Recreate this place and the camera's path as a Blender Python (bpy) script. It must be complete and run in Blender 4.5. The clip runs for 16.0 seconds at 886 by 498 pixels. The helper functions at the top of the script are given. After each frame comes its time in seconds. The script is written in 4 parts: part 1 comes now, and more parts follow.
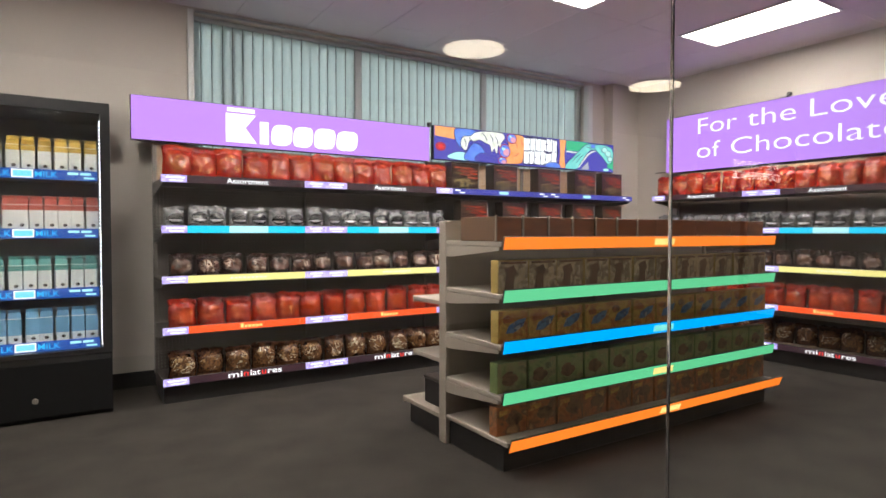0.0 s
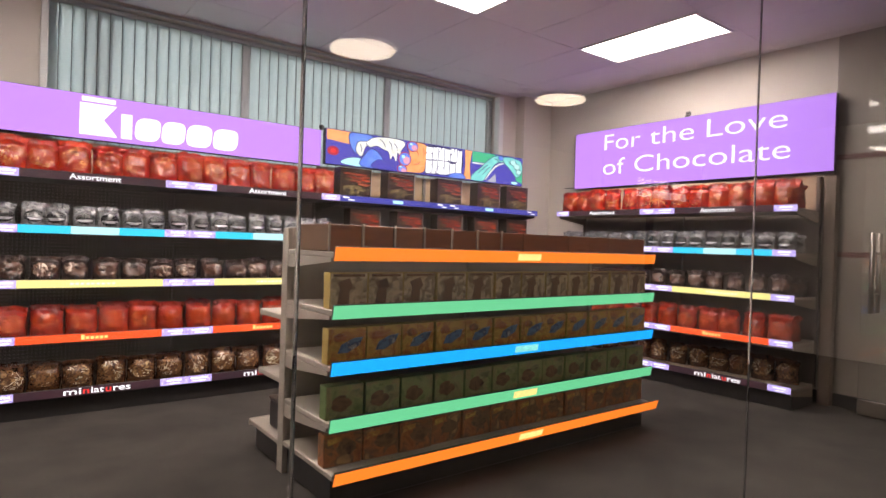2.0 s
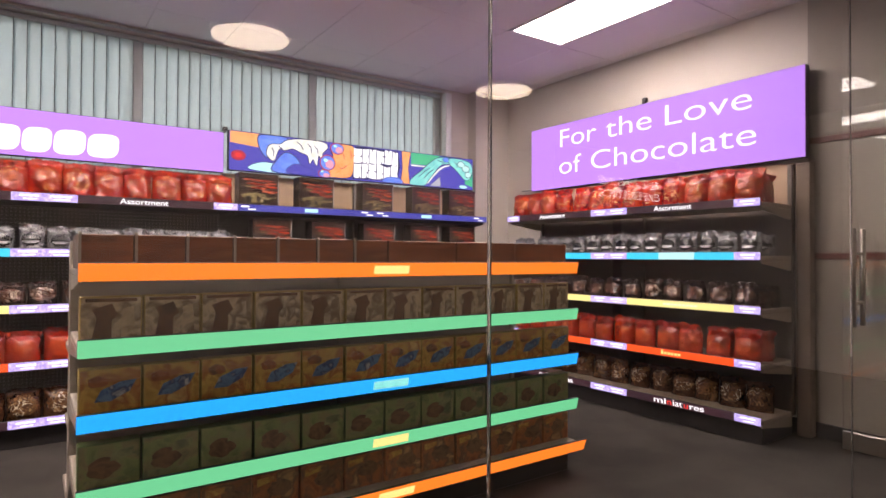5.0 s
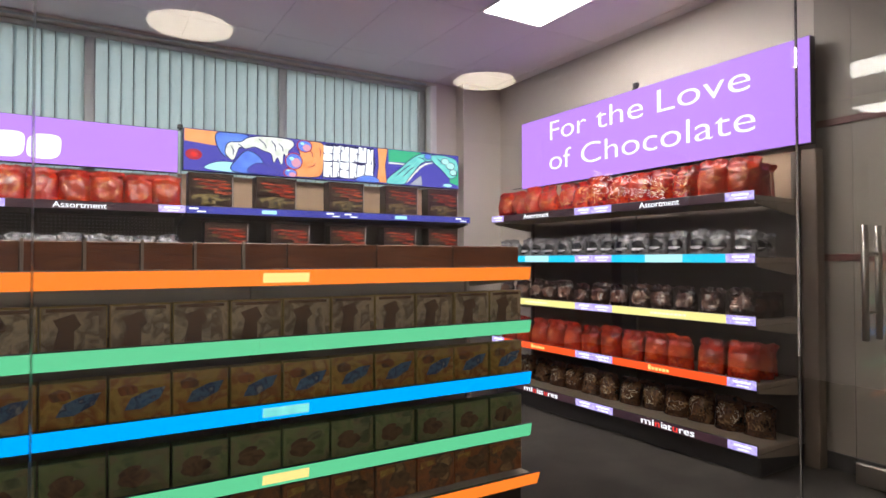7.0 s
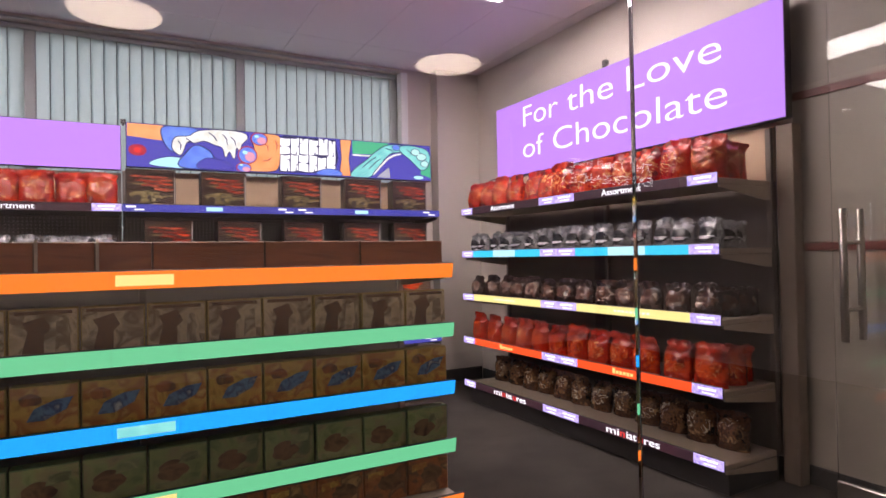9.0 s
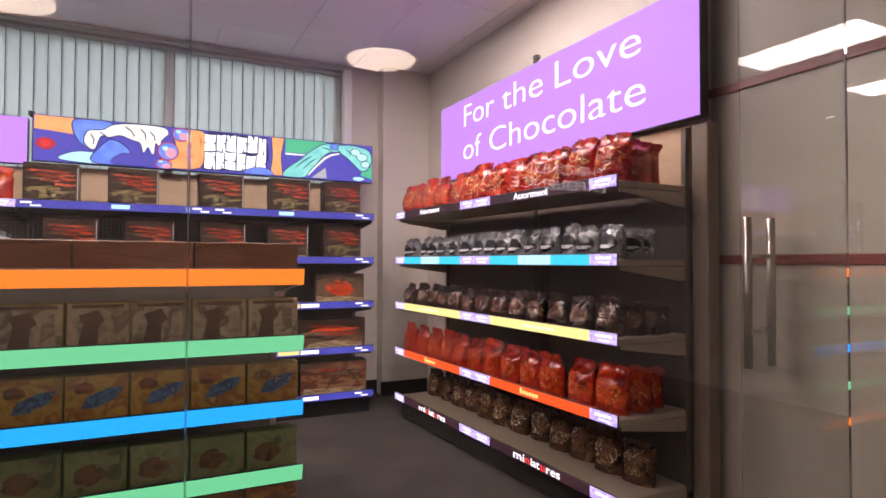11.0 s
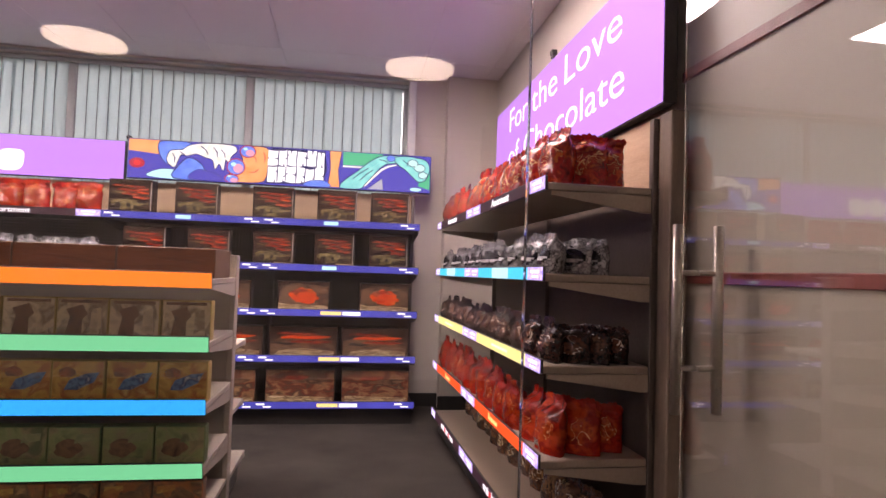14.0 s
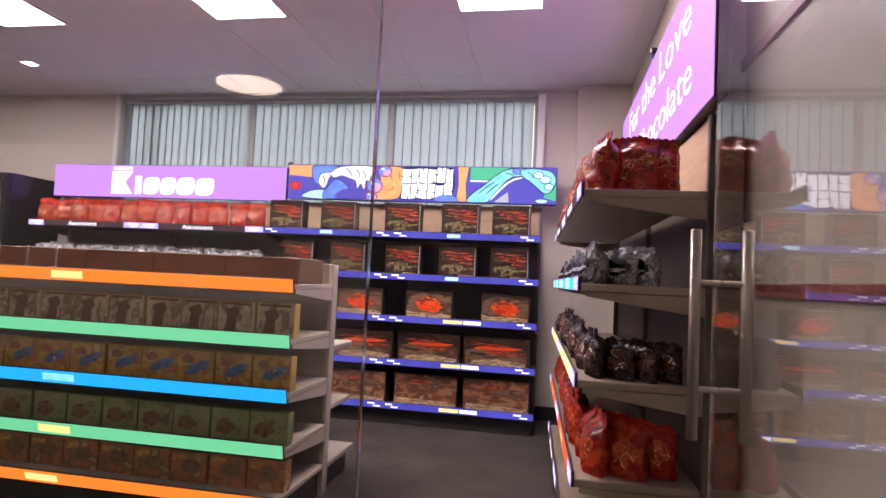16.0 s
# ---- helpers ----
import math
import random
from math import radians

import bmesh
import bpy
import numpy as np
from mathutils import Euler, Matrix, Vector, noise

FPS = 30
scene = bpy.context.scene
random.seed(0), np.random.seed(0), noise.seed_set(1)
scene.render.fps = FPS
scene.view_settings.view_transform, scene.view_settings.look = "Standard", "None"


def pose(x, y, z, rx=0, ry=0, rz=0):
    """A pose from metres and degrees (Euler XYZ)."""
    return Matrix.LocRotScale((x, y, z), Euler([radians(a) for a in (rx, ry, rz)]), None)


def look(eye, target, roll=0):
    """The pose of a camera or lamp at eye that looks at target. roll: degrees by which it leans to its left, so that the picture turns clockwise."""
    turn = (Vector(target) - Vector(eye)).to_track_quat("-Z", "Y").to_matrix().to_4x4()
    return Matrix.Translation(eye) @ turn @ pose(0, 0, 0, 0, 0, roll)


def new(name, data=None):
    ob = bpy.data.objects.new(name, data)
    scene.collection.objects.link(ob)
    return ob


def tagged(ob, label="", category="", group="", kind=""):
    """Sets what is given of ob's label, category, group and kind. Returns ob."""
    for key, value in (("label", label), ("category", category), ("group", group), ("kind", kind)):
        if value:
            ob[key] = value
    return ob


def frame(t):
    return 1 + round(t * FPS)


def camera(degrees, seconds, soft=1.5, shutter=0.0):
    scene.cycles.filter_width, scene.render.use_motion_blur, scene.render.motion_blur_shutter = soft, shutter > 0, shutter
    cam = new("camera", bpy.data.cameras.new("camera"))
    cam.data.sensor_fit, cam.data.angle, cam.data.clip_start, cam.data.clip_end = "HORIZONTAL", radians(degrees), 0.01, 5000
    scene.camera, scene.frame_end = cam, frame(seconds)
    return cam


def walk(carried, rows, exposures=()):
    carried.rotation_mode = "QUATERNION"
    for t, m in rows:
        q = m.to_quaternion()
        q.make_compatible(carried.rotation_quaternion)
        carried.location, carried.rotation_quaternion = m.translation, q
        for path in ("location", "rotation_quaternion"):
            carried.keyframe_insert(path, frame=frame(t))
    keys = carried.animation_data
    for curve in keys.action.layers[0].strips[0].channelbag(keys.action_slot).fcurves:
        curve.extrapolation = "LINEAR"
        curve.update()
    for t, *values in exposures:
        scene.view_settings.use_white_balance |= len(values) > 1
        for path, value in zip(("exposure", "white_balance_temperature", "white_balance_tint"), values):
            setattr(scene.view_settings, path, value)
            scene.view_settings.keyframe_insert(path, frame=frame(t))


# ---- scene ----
cam = camera(73.8, 16.0)
METRES, EYE, TILT, LEAN, TURN = 5.41, 1.2, 0.0, 0.0, -32.4
ROWS = [
    (0.0, 0.0, 0.0, 0.0, 0.0, -1.64, -0.05),
    (0.5, 0.0211, 0.0072, 0.0006, -1.81, -1.88, -1.15),
    (1.0, 0.0498, 0.018, 0.0007, -3.83, -1.91, -0.97),
    (1.5, 0.074, 0.0283, 0.0002, -4.83, -1.55, -1.43),
    (2.0, 0.1028, 0.0446, 0.0003, -4.7, -0.45, -1.82),
    (2.5, 0.129, 0.0606, -0.0002, -5.01, -0.33, -1.35),
    (3.0, 0.1554, 0.0778, 0.0001, -3.96, -0.16, -1.36),
    (3.5, 0.1798, 0.0948, -0.0001, -3.16, 0.31, -1.09),
    (4.0, 0.2121, 0.1174, 0.0003, -3.02, 0.7, -0.58),
    (4.5, 0.2395, 0.1365, 0.0002, -2.92, 0.74, -0.38),
    (7.0, 0.365, 0.2276, 0.0023, 1.32, 1.04, 0.12),
    (7.5, 0.3888, 0.2435, 0.0022, 1.12, 0.75, 1.0),
    (8.0, 0.4122, 0.2598, 0.0018, 1.87, 0.5, 1.36),
    (10.5, 0.5406, 0.3308, 0.0012, 6.35, 1.33, 0.05),
    (11.0, 0.5747, 0.3476, 0.0007, 5.51, 1.3, -0.19),
    (11.5, 0.6122, 0.3644, 0.001, 4.7, 1.33, -0.82),
    (12.0, 0.6464, 0.378, 0.0012, 7.83, 1.33, -0.78),
    (12.5, 0.6792, 0.3911, 0.0012, 12.34, 1.78, -1.12),
    (13.0, 0.7115, 0.4049, 0.0009, 15.92, 1.91, -1.57),
    (13.5, 0.7419, 0.4177, 0.0006, 20.08, 2.11, -1.87),
    (14.0, 0.7697, 0.4299, 0.0011, 23.59, 2.39, -1.92),
    (14.5, 0.7955, 0.4421, 0.0009, 26.45, 2.65, -2.12),
    (15.0, 0.822, 0.4551, 0.0012, 34.66, 2.5, -2.45),
    (15.5, 0.8479, 0.4685, 0.001, 38.17, 2.89, -2.38),
    (16.0, 0.8716, 0.4807, 0.0014, 42.59, 2.99, -2.75),
]
walk(cam, [(t, pose(0, 0, EYE, TILT, LEAN, TURN) @ pose(METRES * x, METRES * y, METRES * z, 90 + pitch, roll, yaw)) for t, x, y, z, yaw, pitch, roll in ROWS],
     exposures=[(0.0, 0.45, 6250, 10), (1.5, 0.47, 6400, 17), (2.5, 0.57, 6575, 22), (3.5, 0.60, 6750, 27), (4.5, 0.52, 6700, 26), (7.5, 0.34, 6100, 12), (8.0, 0.28, 6250, 24), (10.5, 0.58, 6450, 28), (11.0, 0.50, 6500, 26), (14.0, 0.51, 6750, 33), (16.0, 0.58, 6300, 29)])

SKY, PANEL, DISC, LED = 0.07, 22.5, 6.6, 1.02

# ---- world, sun, lights ----
world = bpy.data.worlds.new("sky")
scene.world = world
world.use_nodes = True
wn = world.node_tree.nodes
sky = wn.new("ShaderNodeTexSky")
sky.sky_type = "NISHITA"
sky.sun_disc = False
sky.sun_elevation, sky.sun_rotation = radians(16), radians(8)
wn["Background"].inputs["Strength"].default_value = SKY
world.node_tree.links.new(sky.outputs[0], wn["Background"].inputs["Color"])


sun = new("sun", bpy.data.lights.new("sun", "SUN"))
sun.data.energy, sun.data.angle, sun.data.color = 0.68, radians(12), (1, 0.98, 0.95)
sun.matrix_world = look((1.1, 7.8, 2.3), (0, 0, 0))


# ---- materials ----
def lin(r, g, b):
    """Linear colour from 0-255 display values."""
    return tuple(((c / 255) / 12.92 if c <= 10 else ((c / 255 + 0.055) / 1.055) ** 2.4) for c in (r, g, b)) + (1,)


def nodes_of(name):
    m = bpy.data.materials.new(name)
    m.use_nodes = True
    t = m.node_tree
    return m, t.nodes, t.links, t.nodes["Principled BSDF"]


def ramp_node(n, stops, mode="LINEAR"):
    r = n.new("ShaderNodeValToRGB")
    r.color_ramp.interpolation = mode
    e = r.color_ramp.elements
    while len(e) < len(stops):
        e.new(0.5)
    for k, (p, c) in zip(e, stops):
        k.position, k.color = p, c
    return r


def surface(name, a, b, rough=0.6, metal=0.0, scale=6.0, fine=90.0, bump=0.15, depth=0.002, coat=0.0, spec=0.5, stretch=(1, 1, 1)):
    """Painted, woven or cast surface: two tones at two scales with fine relief."""
    m, n, l, p = nodes_of(name)
    tc = n.new("ShaderNodeTexCoord")
    mp = n.new("ShaderNodeMapping")
    mp.inputs["Scale"].default_value = stretch
    l.new(tc.outputs["Object"], mp.inputs["Vector"])
    big, small = n.new("ShaderNodeTexNoise"), n.new("ShaderNodeTexNoise")
    for k, s_ in ((big, scale), (small, fine)):
        k.inputs["Scale"].default_value, k.inputs["Detail"].default_value = s_, 4
        l.new(mp.outputs[0], k.inputs["Vector"])
    mix = n.new("ShaderNodeMath")
    mix.operation = "MULTIPLY_ADD"
    mix.inputs[1].default_value = 0.5
    l.new(small.outputs[0], mix.inputs[0])
    half = n.new("ShaderNodeMath")
    half.operation = "MULTIPLY"
    half.inputs[1].default_value = 0.5
    l.new(big.outputs[0], half.inputs[0])
    l.new(half.outputs[0], mix.inputs[2])
    r = ramp_node(n, [(0.32, (*a, 1)), (0.68, (*b, 1))])
    l.new(mix.outputs[0], r.inputs[0])
    l.new(r.outputs[0], p.inputs["Base Color"])
    bp = n.new("ShaderNodeBump")
    bp.inputs["Strength"].default_value, bp.inputs["Distance"].default_value = bump, depth
    l.new(small.outputs[0], bp.inputs["Height"])
    l.new(bp.outputs[0], p.inputs["Normal"])
    p.inputs["Roughness"].default_value, p.inputs["Metallic"].default_value = rough, metal
    p.inputs["Coat Weight"].default_value, p.inputs["Specular IOR Level"].default_value = coat, spec
    return m


def glow(name, colour, strength=1.0, mottle=0.0, second=None, scale=9.0):
    """A lit screen, lamp or light strip."""
    m, n, l, p = nodes_of(name)
    p.inputs["Base Color"].default_value = (0.02, 0.02, 0.02, 1)
    p.inputs["Roughness"].default_value = 0.6
    p.inputs["Specular IOR Level"].default_value = 0.15
    p.inputs["Emission Color"].default_value = colour
    p.inputs["Emission Strength"].default_value = strength * (LED if strength <= 1.2 else 1.0)
    if mottle:
        tc, tx = n.new("ShaderNodeTexCoord"), n.new("ShaderNodeTexNoise")
        tx.inputs["Scale"].default_value = scale
        l.new(tc.outputs["Object"], tx.inputs["Vector"])
        r = ramp_node(n, [(0.5 - mottle, second), (0.5 + mottle, colour)])
        l.new(tx.outputs[0], r.inputs[0])
        l.new(r.outputs[0], p.inputs["Emission Color"])
    return m


def glass(name, tint=(0.97, 0.985, 0.975), ior=1.5):
    m, n, l, p = nodes_of(name)
    p.inputs["Base Color"].default_value = (*tint, 1)
    p.inputs["Transmission Weight"].default_value = 1.0
    p.inputs["Roughness"].default_value = 0.0
    p.inputs["IOR"].default_value = ior
    return m


def foil(name, tones, rough=0.2, scale=14.0, metal=0.0, bump=0.7, line=None, width=0.012, curl=15.0):
    """Printed film: broad drifts of the print's colours, scribbles in a line colour, glossy folds."""
    m, n, l, p = nodes_of(name)
    tc, info = n.new("ShaderNodeTexCoord"), n.new("ShaderNodeObjectInfo")
    add = n.new("ShaderNodeVectorMath")
    add.operation = "ADD"
    l.new(tc.outputs["Object"], add.inputs[0])
    sc = n.new("ShaderNodeVectorMath")
    sc.operation = "SCALE"
    sc.inputs[0].default_value = (31, 17, 43)
    l.new(info.outputs["Random"], sc.inputs["Scale"])
    l.new(sc.outputs[0], add.inputs[1])

    def noise_at(k, detail, warp=0.0):
        t = n.new("ShaderNodeTexNoise")
        t.inputs["Scale"].default_value, t.inputs["Detail"].default_value, t.inputs["Distortion"].default_value = k, detail, warp
        l.new(add.outputs[0], t.inputs["Vector"])
        return t

    def sums(op, a, b):
        k = n.new("ShaderNodeMath")
        k.operation = op
        for i, v in enumerate((a, b)):
            if isinstance(v, float):
                k.inputs[i].default_value = v
            else:
                l.new(v, k.inputs[i])
        return k.outputs[0]

    big, small = noise_at(scale, 2), noise_at(scale * 4, 2)
    fac = sums("ADD", sums("MULTIPLY", big.outputs[0], 0.75), sums("MULTIPLY", small.outputs[0], 0.25))
    r = ramp_node(n, [(0.36 + 0.28 * i / max(1, len(tones) - 1), c) for i, c in enumerate(tones)])
    l.new(fac, r.inputs[0])
    colour = r.outputs[0]
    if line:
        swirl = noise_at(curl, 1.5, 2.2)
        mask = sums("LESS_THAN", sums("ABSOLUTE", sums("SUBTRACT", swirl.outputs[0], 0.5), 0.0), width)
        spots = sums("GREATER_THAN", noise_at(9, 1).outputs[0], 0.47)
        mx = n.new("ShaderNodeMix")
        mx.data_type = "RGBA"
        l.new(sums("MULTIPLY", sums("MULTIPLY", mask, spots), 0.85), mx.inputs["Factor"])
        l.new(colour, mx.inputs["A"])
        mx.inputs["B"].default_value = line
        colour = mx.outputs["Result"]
    l.new(colour, p.inputs["Base Color"])
    fold = noise_at(26, 1.5, 1.4)
    bp = n.new("ShaderNodeBump")
    bp.inputs["Strength"].default_value, bp.inputs["Distance"].default_value = bump, 0.009
    l.new(fold.outputs[0], bp.inputs["Height"])
    l.new(bp.outputs[0], p.inputs["Normal"])
    p.inputs["Roughness"].default_value, p.inputs["Metallic"].default_value = rough, metal
    p.inputs["Coat Weight"].default_value, p.inputs["Coat Roughness"].default_value = 0.18, 0.12
    return m


def printed(name, tones, scale=9.0, rough=0.35, stretch=(1, 1, 1), mode="LINEAR"):
    """Printed card with blotchy artwork that differs from box to box."""
    m, n, l, p = nodes_of(name)
    tc, info = n.new("ShaderNodeTexCoord"), n.new("ShaderNodeObjectInfo")
    mp = n.new("ShaderNodeMapping")
    mp.inputs["Scale"].default_value = stretch
    l.new(tc.outputs["Object"], mp.inputs["Vector"])
    sc = n.new("ShaderNodeVectorMath")
    sc.operation = "SCALE"
    sc.inputs[0].default_value = (0.35, 0.2, 0.3)
    l.new(info.outputs["Random"], sc.inputs["Scale"])
    l.new(sc.outputs[0], mp.inputs["Location"])
    tx = n.new("ShaderNodeTexNoise")
    tx.inputs["Scale"].default_value, tx.inputs["Detail"].default_value = scale, 5
    tx.inputs["Distortion"].default_value = 0.6
    l.new(mp.outputs[0], tx.inputs["Vector"])
    r = ramp_node(n, [(0.3 + 0.4 * i / max(1, len(tones) - 1), c) for i, c in enumerate(tones)], mode)
    l.new(tx.outputs[0], r.inputs[0])
    l.new(r.outputs[0], p.inputs["Base Color"])
    p.inputs["Roughness"].default_value = rough
    return m


def pegboard(name):
    """Dark board with rows of small punched holes."""
    m, n, l, p = nodes_of(name)
    tc = n.new("ShaderNodeTexCoord")
    sep, com = n.new("ShaderNodeSeparateXYZ"), n.new("ShaderNodeCombineXYZ")
    l.new(tc.outputs["Object"], sep.inputs[0])
    l.new(sep.outputs["X"], com.inputs["X"])
    l.new(sep.outputs["Z"], com.inputs["Y"])
    holes = n.new("ShaderNodeTexVoronoi")
    holes.voronoi_dimensions = "2D"
    holes.inputs["Randomness"].default_value = 0.0
    holes.inputs["Scale"].default_value = 40
    l.new(com.outputs[0], holes.inputs["Vector"])
    dirt = n.new("ShaderNodeTexNoise")
    dirt.inputs["Scale"].default_value = 7
    l.new(tc.outputs["Object"], dirt.inputs["Vector"])
    tone = ramp_node(n, [(0.3, (0.15, 0.132, 0.12, 1)), (0.7, (0.21, 0.186, 0.17, 1))])
    l.new(dirt.outputs[0], tone.inputs[0])
    r = ramp_node(n, [(0.0, (1, 1, 1, 1)), (0.16, (1, 1, 1, 1)), (0.22, (0, 0, 0, 1))])
    l.new(holes.outputs["Distance"], r.inputs[0])
    mx = n.new("ShaderNodeMix")
    mx.data_type = "RGBA"
    l.new(r.outputs[0], mx.inputs["Factor"])
    l.new(tone.outputs[0], mx.inputs["A"])
    mx.inputs["B"].default_value = (0.46, 0.43, 0.40, 1)
    l.new(mx.outputs["Result"], p.inputs["Base Color"])
    p.inputs["Roughness"].default_value = 0.5
    return m


def blind_cloth(name):
    m, n, l, p = nodes_of(name)
    p.inputs["Roughness"].default_value = 0.7
    tc, tx = n.new("ShaderNodeTexCoord"), n.new("ShaderNodeTexNoise")
    tx.inputs["Scale"].default_value = 220
    l.new(tc.outputs["Object"], tx.inputs["Vector"])
    r = ramp_node(n, [(0.3, (0.40, 0.47, 0.48, 1)), (0.7, (0.47, 0.54, 0.55, 1))])
    l.new(tx.outputs[0], r.inputs[0])
    l.new(r.outputs[0], p.inputs["Base Color"])
    tr, mx = n.new("ShaderNodeBsdfTranslucent"), n.new("ShaderNodeMixShader")
    tr.inputs["Color"].default_value = (0.62, 0.78, 0.80, 1)
    mx.inputs[0].default_value = 0.55
    l.new(p.outputs[0], mx.inputs[1])
    l.new(tr.outputs[0], mx.inputs[2])
    l.new(mx.outputs[0], n["Material Output"].inputs["Surface"])
    return m


CARPET = surface("carpet", (0.043, 0.038, 0.033), (0.087, 0.077, 0.066), 0.95, 0, 3.0, 260, 0.8, 0.006, 0, 0.1)
WALL = surface("beige_paint", (0.60, 0.54, 0.485), (0.675, 0.61, 0.55), 0.55, 0, 2.0, 160, 0.1, 0.001)
# darker than WALL: the dimmer look behind the glass door is in the colour
SIDE_WALL_DIM = surface("satin_beige_paint", (0.245, 0.21, 0.168), (0.292, 0.25, 0.202), 0.42, 0, 2.0, 140, 0.05, 0.0006, 0.0)
CEIL = surface("ceiling_paint", (0.75, 0.69, 0.735), (0.82, 0.76, 0.805), 0.85, 0, 1.4, 180, 0.25, 0.002)
DARKTRIM = surface("dark_rubber_base", (0.018, 0.017, 0.017), (0.035, 0.032, 0.03), 0.5)
REDTRIM = surface("dark_red_band", (0.10, 0.016, 0.012), (0.17, 0.03, 0.022), 0.4)
WINFRAME = surface("grey_window_metal", (0.38, 0.40, 0.41), (0.47, 0.49, 0.50), 0.45, 0.1)
BLACK = surface("black_plastic", (0.026, 0.024, 0.024), (0.044, 0.040, 0.039), 0.36)
DARKSHELF = surface("dark_metal_shelf", (0.095, 0.080, 0.072), (0.14, 0.12, 0.108), 0.45, 0.1)
BROWNBACK = surface("brown_back_board", (0.11, 0.085, 0.07), (0.15, 0.118, 0.10), 0.5)
COOLBLACK = surface("cooler_black", (0.006, 0.006, 0.007), (0.012, 0.012, 0.013), 0.36)
GREYSHELF = surface("grey_metal_shelf", (0.33, 0.262, 0.198), (0.42, 0.338, 0.26), 0.45, 0.0)
BEIGESHELF = surface("beige_metal_shelf", (0.40, 0.345, 0.28), (0.49, 0.43, 0.355), 0.45, 0.0)
PEG = pegboard("black_pegboard")
CORRIDOR = surface("off_white_paint", (0.74, 0.69, 0.63), (0.81, 0.76, 0.70), 0.6, 0, 2.0, 160, 0.1, 0.001)
TANBOARD = surface("tan_board", (0.42, 0.29, 0.18), (0.55, 0.40, 0.26), 0.6, 0, 5, 60, 0.2, 0.001, stretch=(1, 1, 8))
WOOD = surface("brown_wood", (0.145, 0.105, 0.075), (0.235, 0.172, 0.125), 0.5, 0, 5, 70, 0.2, 0.001, stretch=(6, 6, 0.6))
CLEAR = glass("clear_glass")
GASKET = surface("clear_silicone", (0.45, 0.47, 0.46), (0.85, 0.87, 0.86), 0.12, 0.0, 5, 9)
GASKET.node_tree.nodes["Principled BSDF"].inputs["Transmission Weight"].default_value = 0.9
CHROME = surface("brushed_steel", (0.42, 0.38, 0.33), (0.55, 0.50, 0.44), 0.28, 1.0, 5, 150, 0.1, 0.0004)
BLINDS = blind_cloth("blind_cloth")
# dark tone for the shadow line where slats overlap
SLATSHADE = surface("slat_hem", (0.085, 0.10, 0.11), (0.14, 0.16, 0.17), 0.8)
PANELWHITE = surface("white_enamel", (0.72, 0.72, 0.71), (0.8, 0.8, 0.79), 0.4)
PANELGLOW = glow("panel_diffuser", (1, 0.92, 0.81, 1), PANEL)
DISCGLOW = glow("disc_diffuser", (1, 0.83, 0.60, 1), DISC)
PURPLE = glow("purple_screen", lin(194, 138, 247), 0.95)
WHITEGLOW = glow("white_screen", (1, 1, 1, 1), 1.1)
TAG = glow("lavender_price_tag", lin(212, 198, 254), 1.1, 0.14, lin(158, 134, 226), 60)
MAROON = glow("maroon_strip", lin(62, 34, 40), 1.0, 0.2, lin(44, 26, 34), 5)
CYAN = glow("cyan_strip", lin(26, 196, 234), 1.05)
PALECYAN = glow("pale_cyan_strip", lin(176, 236, 244), 1.05)
YELLOW = glow("pale_yellow_strip", lin(246, 232, 140), 1.0)
REDORANGE = glow("red_orange_strip", lin(255, 84, 26), 1.0)
ORANGE = glow("orange_strip", lin(255, 126, 36), 1.0)
GREEN = glow("green_strip", lin(94, 192, 134), 1.0)
BLUE = glow("blue_strip", lin(0, 160, 255), 1.05)
CREAM = glow("cream_strip", lin(250, 220, 130), 1.0)
INDIGO = glow("indigo_strip", lin(70, 72, 168), 1.0, 0.25, lin(54, 54, 140), 4)
MILKBLUE = glow("milk_strip_blue", lin(24, 74, 160), 0.9)
MILKCYAN = glow("milk_strip_cyan", lin(120, 220, 255), 1.0)
LETTERBLUE = glow("milk_letter_blue", lin(60, 190, 255), 1.0)
LETTERRED = glow("red_letters", lin(240, 60, 50), 1.0)
NAVY = glow("art_navy", lin(78, 74, 170), 1.0)
ARTBLUE = glow("art_blue", lin(112, 152, 236), 1.0, 0.2, lin(84, 116, 214), 14)
ARTCREAM = glow("art_cream", lin(246, 246, 236), 1.0, 0.15, lin(222, 224, 206), 22)
ARTORANGE = glow("art_orange", lin(252, 176, 112), 1.0, 0.2, lin(246, 150, 84), 10)
ARTTEAL = glow("art_teal", lin(140, 226, 212), 1.0, 0.2, lin(104, 196, 190), 12)
ARTGREEN = glow("art_green", lin(64, 180, 130), 1.0)
ARTRED = glow("art_red", lin(176, 44, 60), 1.0)
ARTPINK = glow("art_pink", lin(226, 158, 176), 1.0)
ARTMINT = glow("art_mint", lin(186, 234, 222), 1.0)
WINART = glow("art_grey", lin(170, 172, 180), 1.0)
INK = glow("art_ink", lin(34, 38, 84), 1.0)
LEDWHITE = glow("cooler_led", (0.9, 0.96, 1, 1), 9.0)
FRIDGEIN = surface("cooler_liner", (0.22, 0.21, 0.20), (0.29, 0.28, 0.27), 0.4)
SCREENDARK = glow("dark_screen", lin(34, 26, 40), 1.0)
LETTERS = glow("lit_letters", (1, 0.95, 0.90, 1), 2.2)


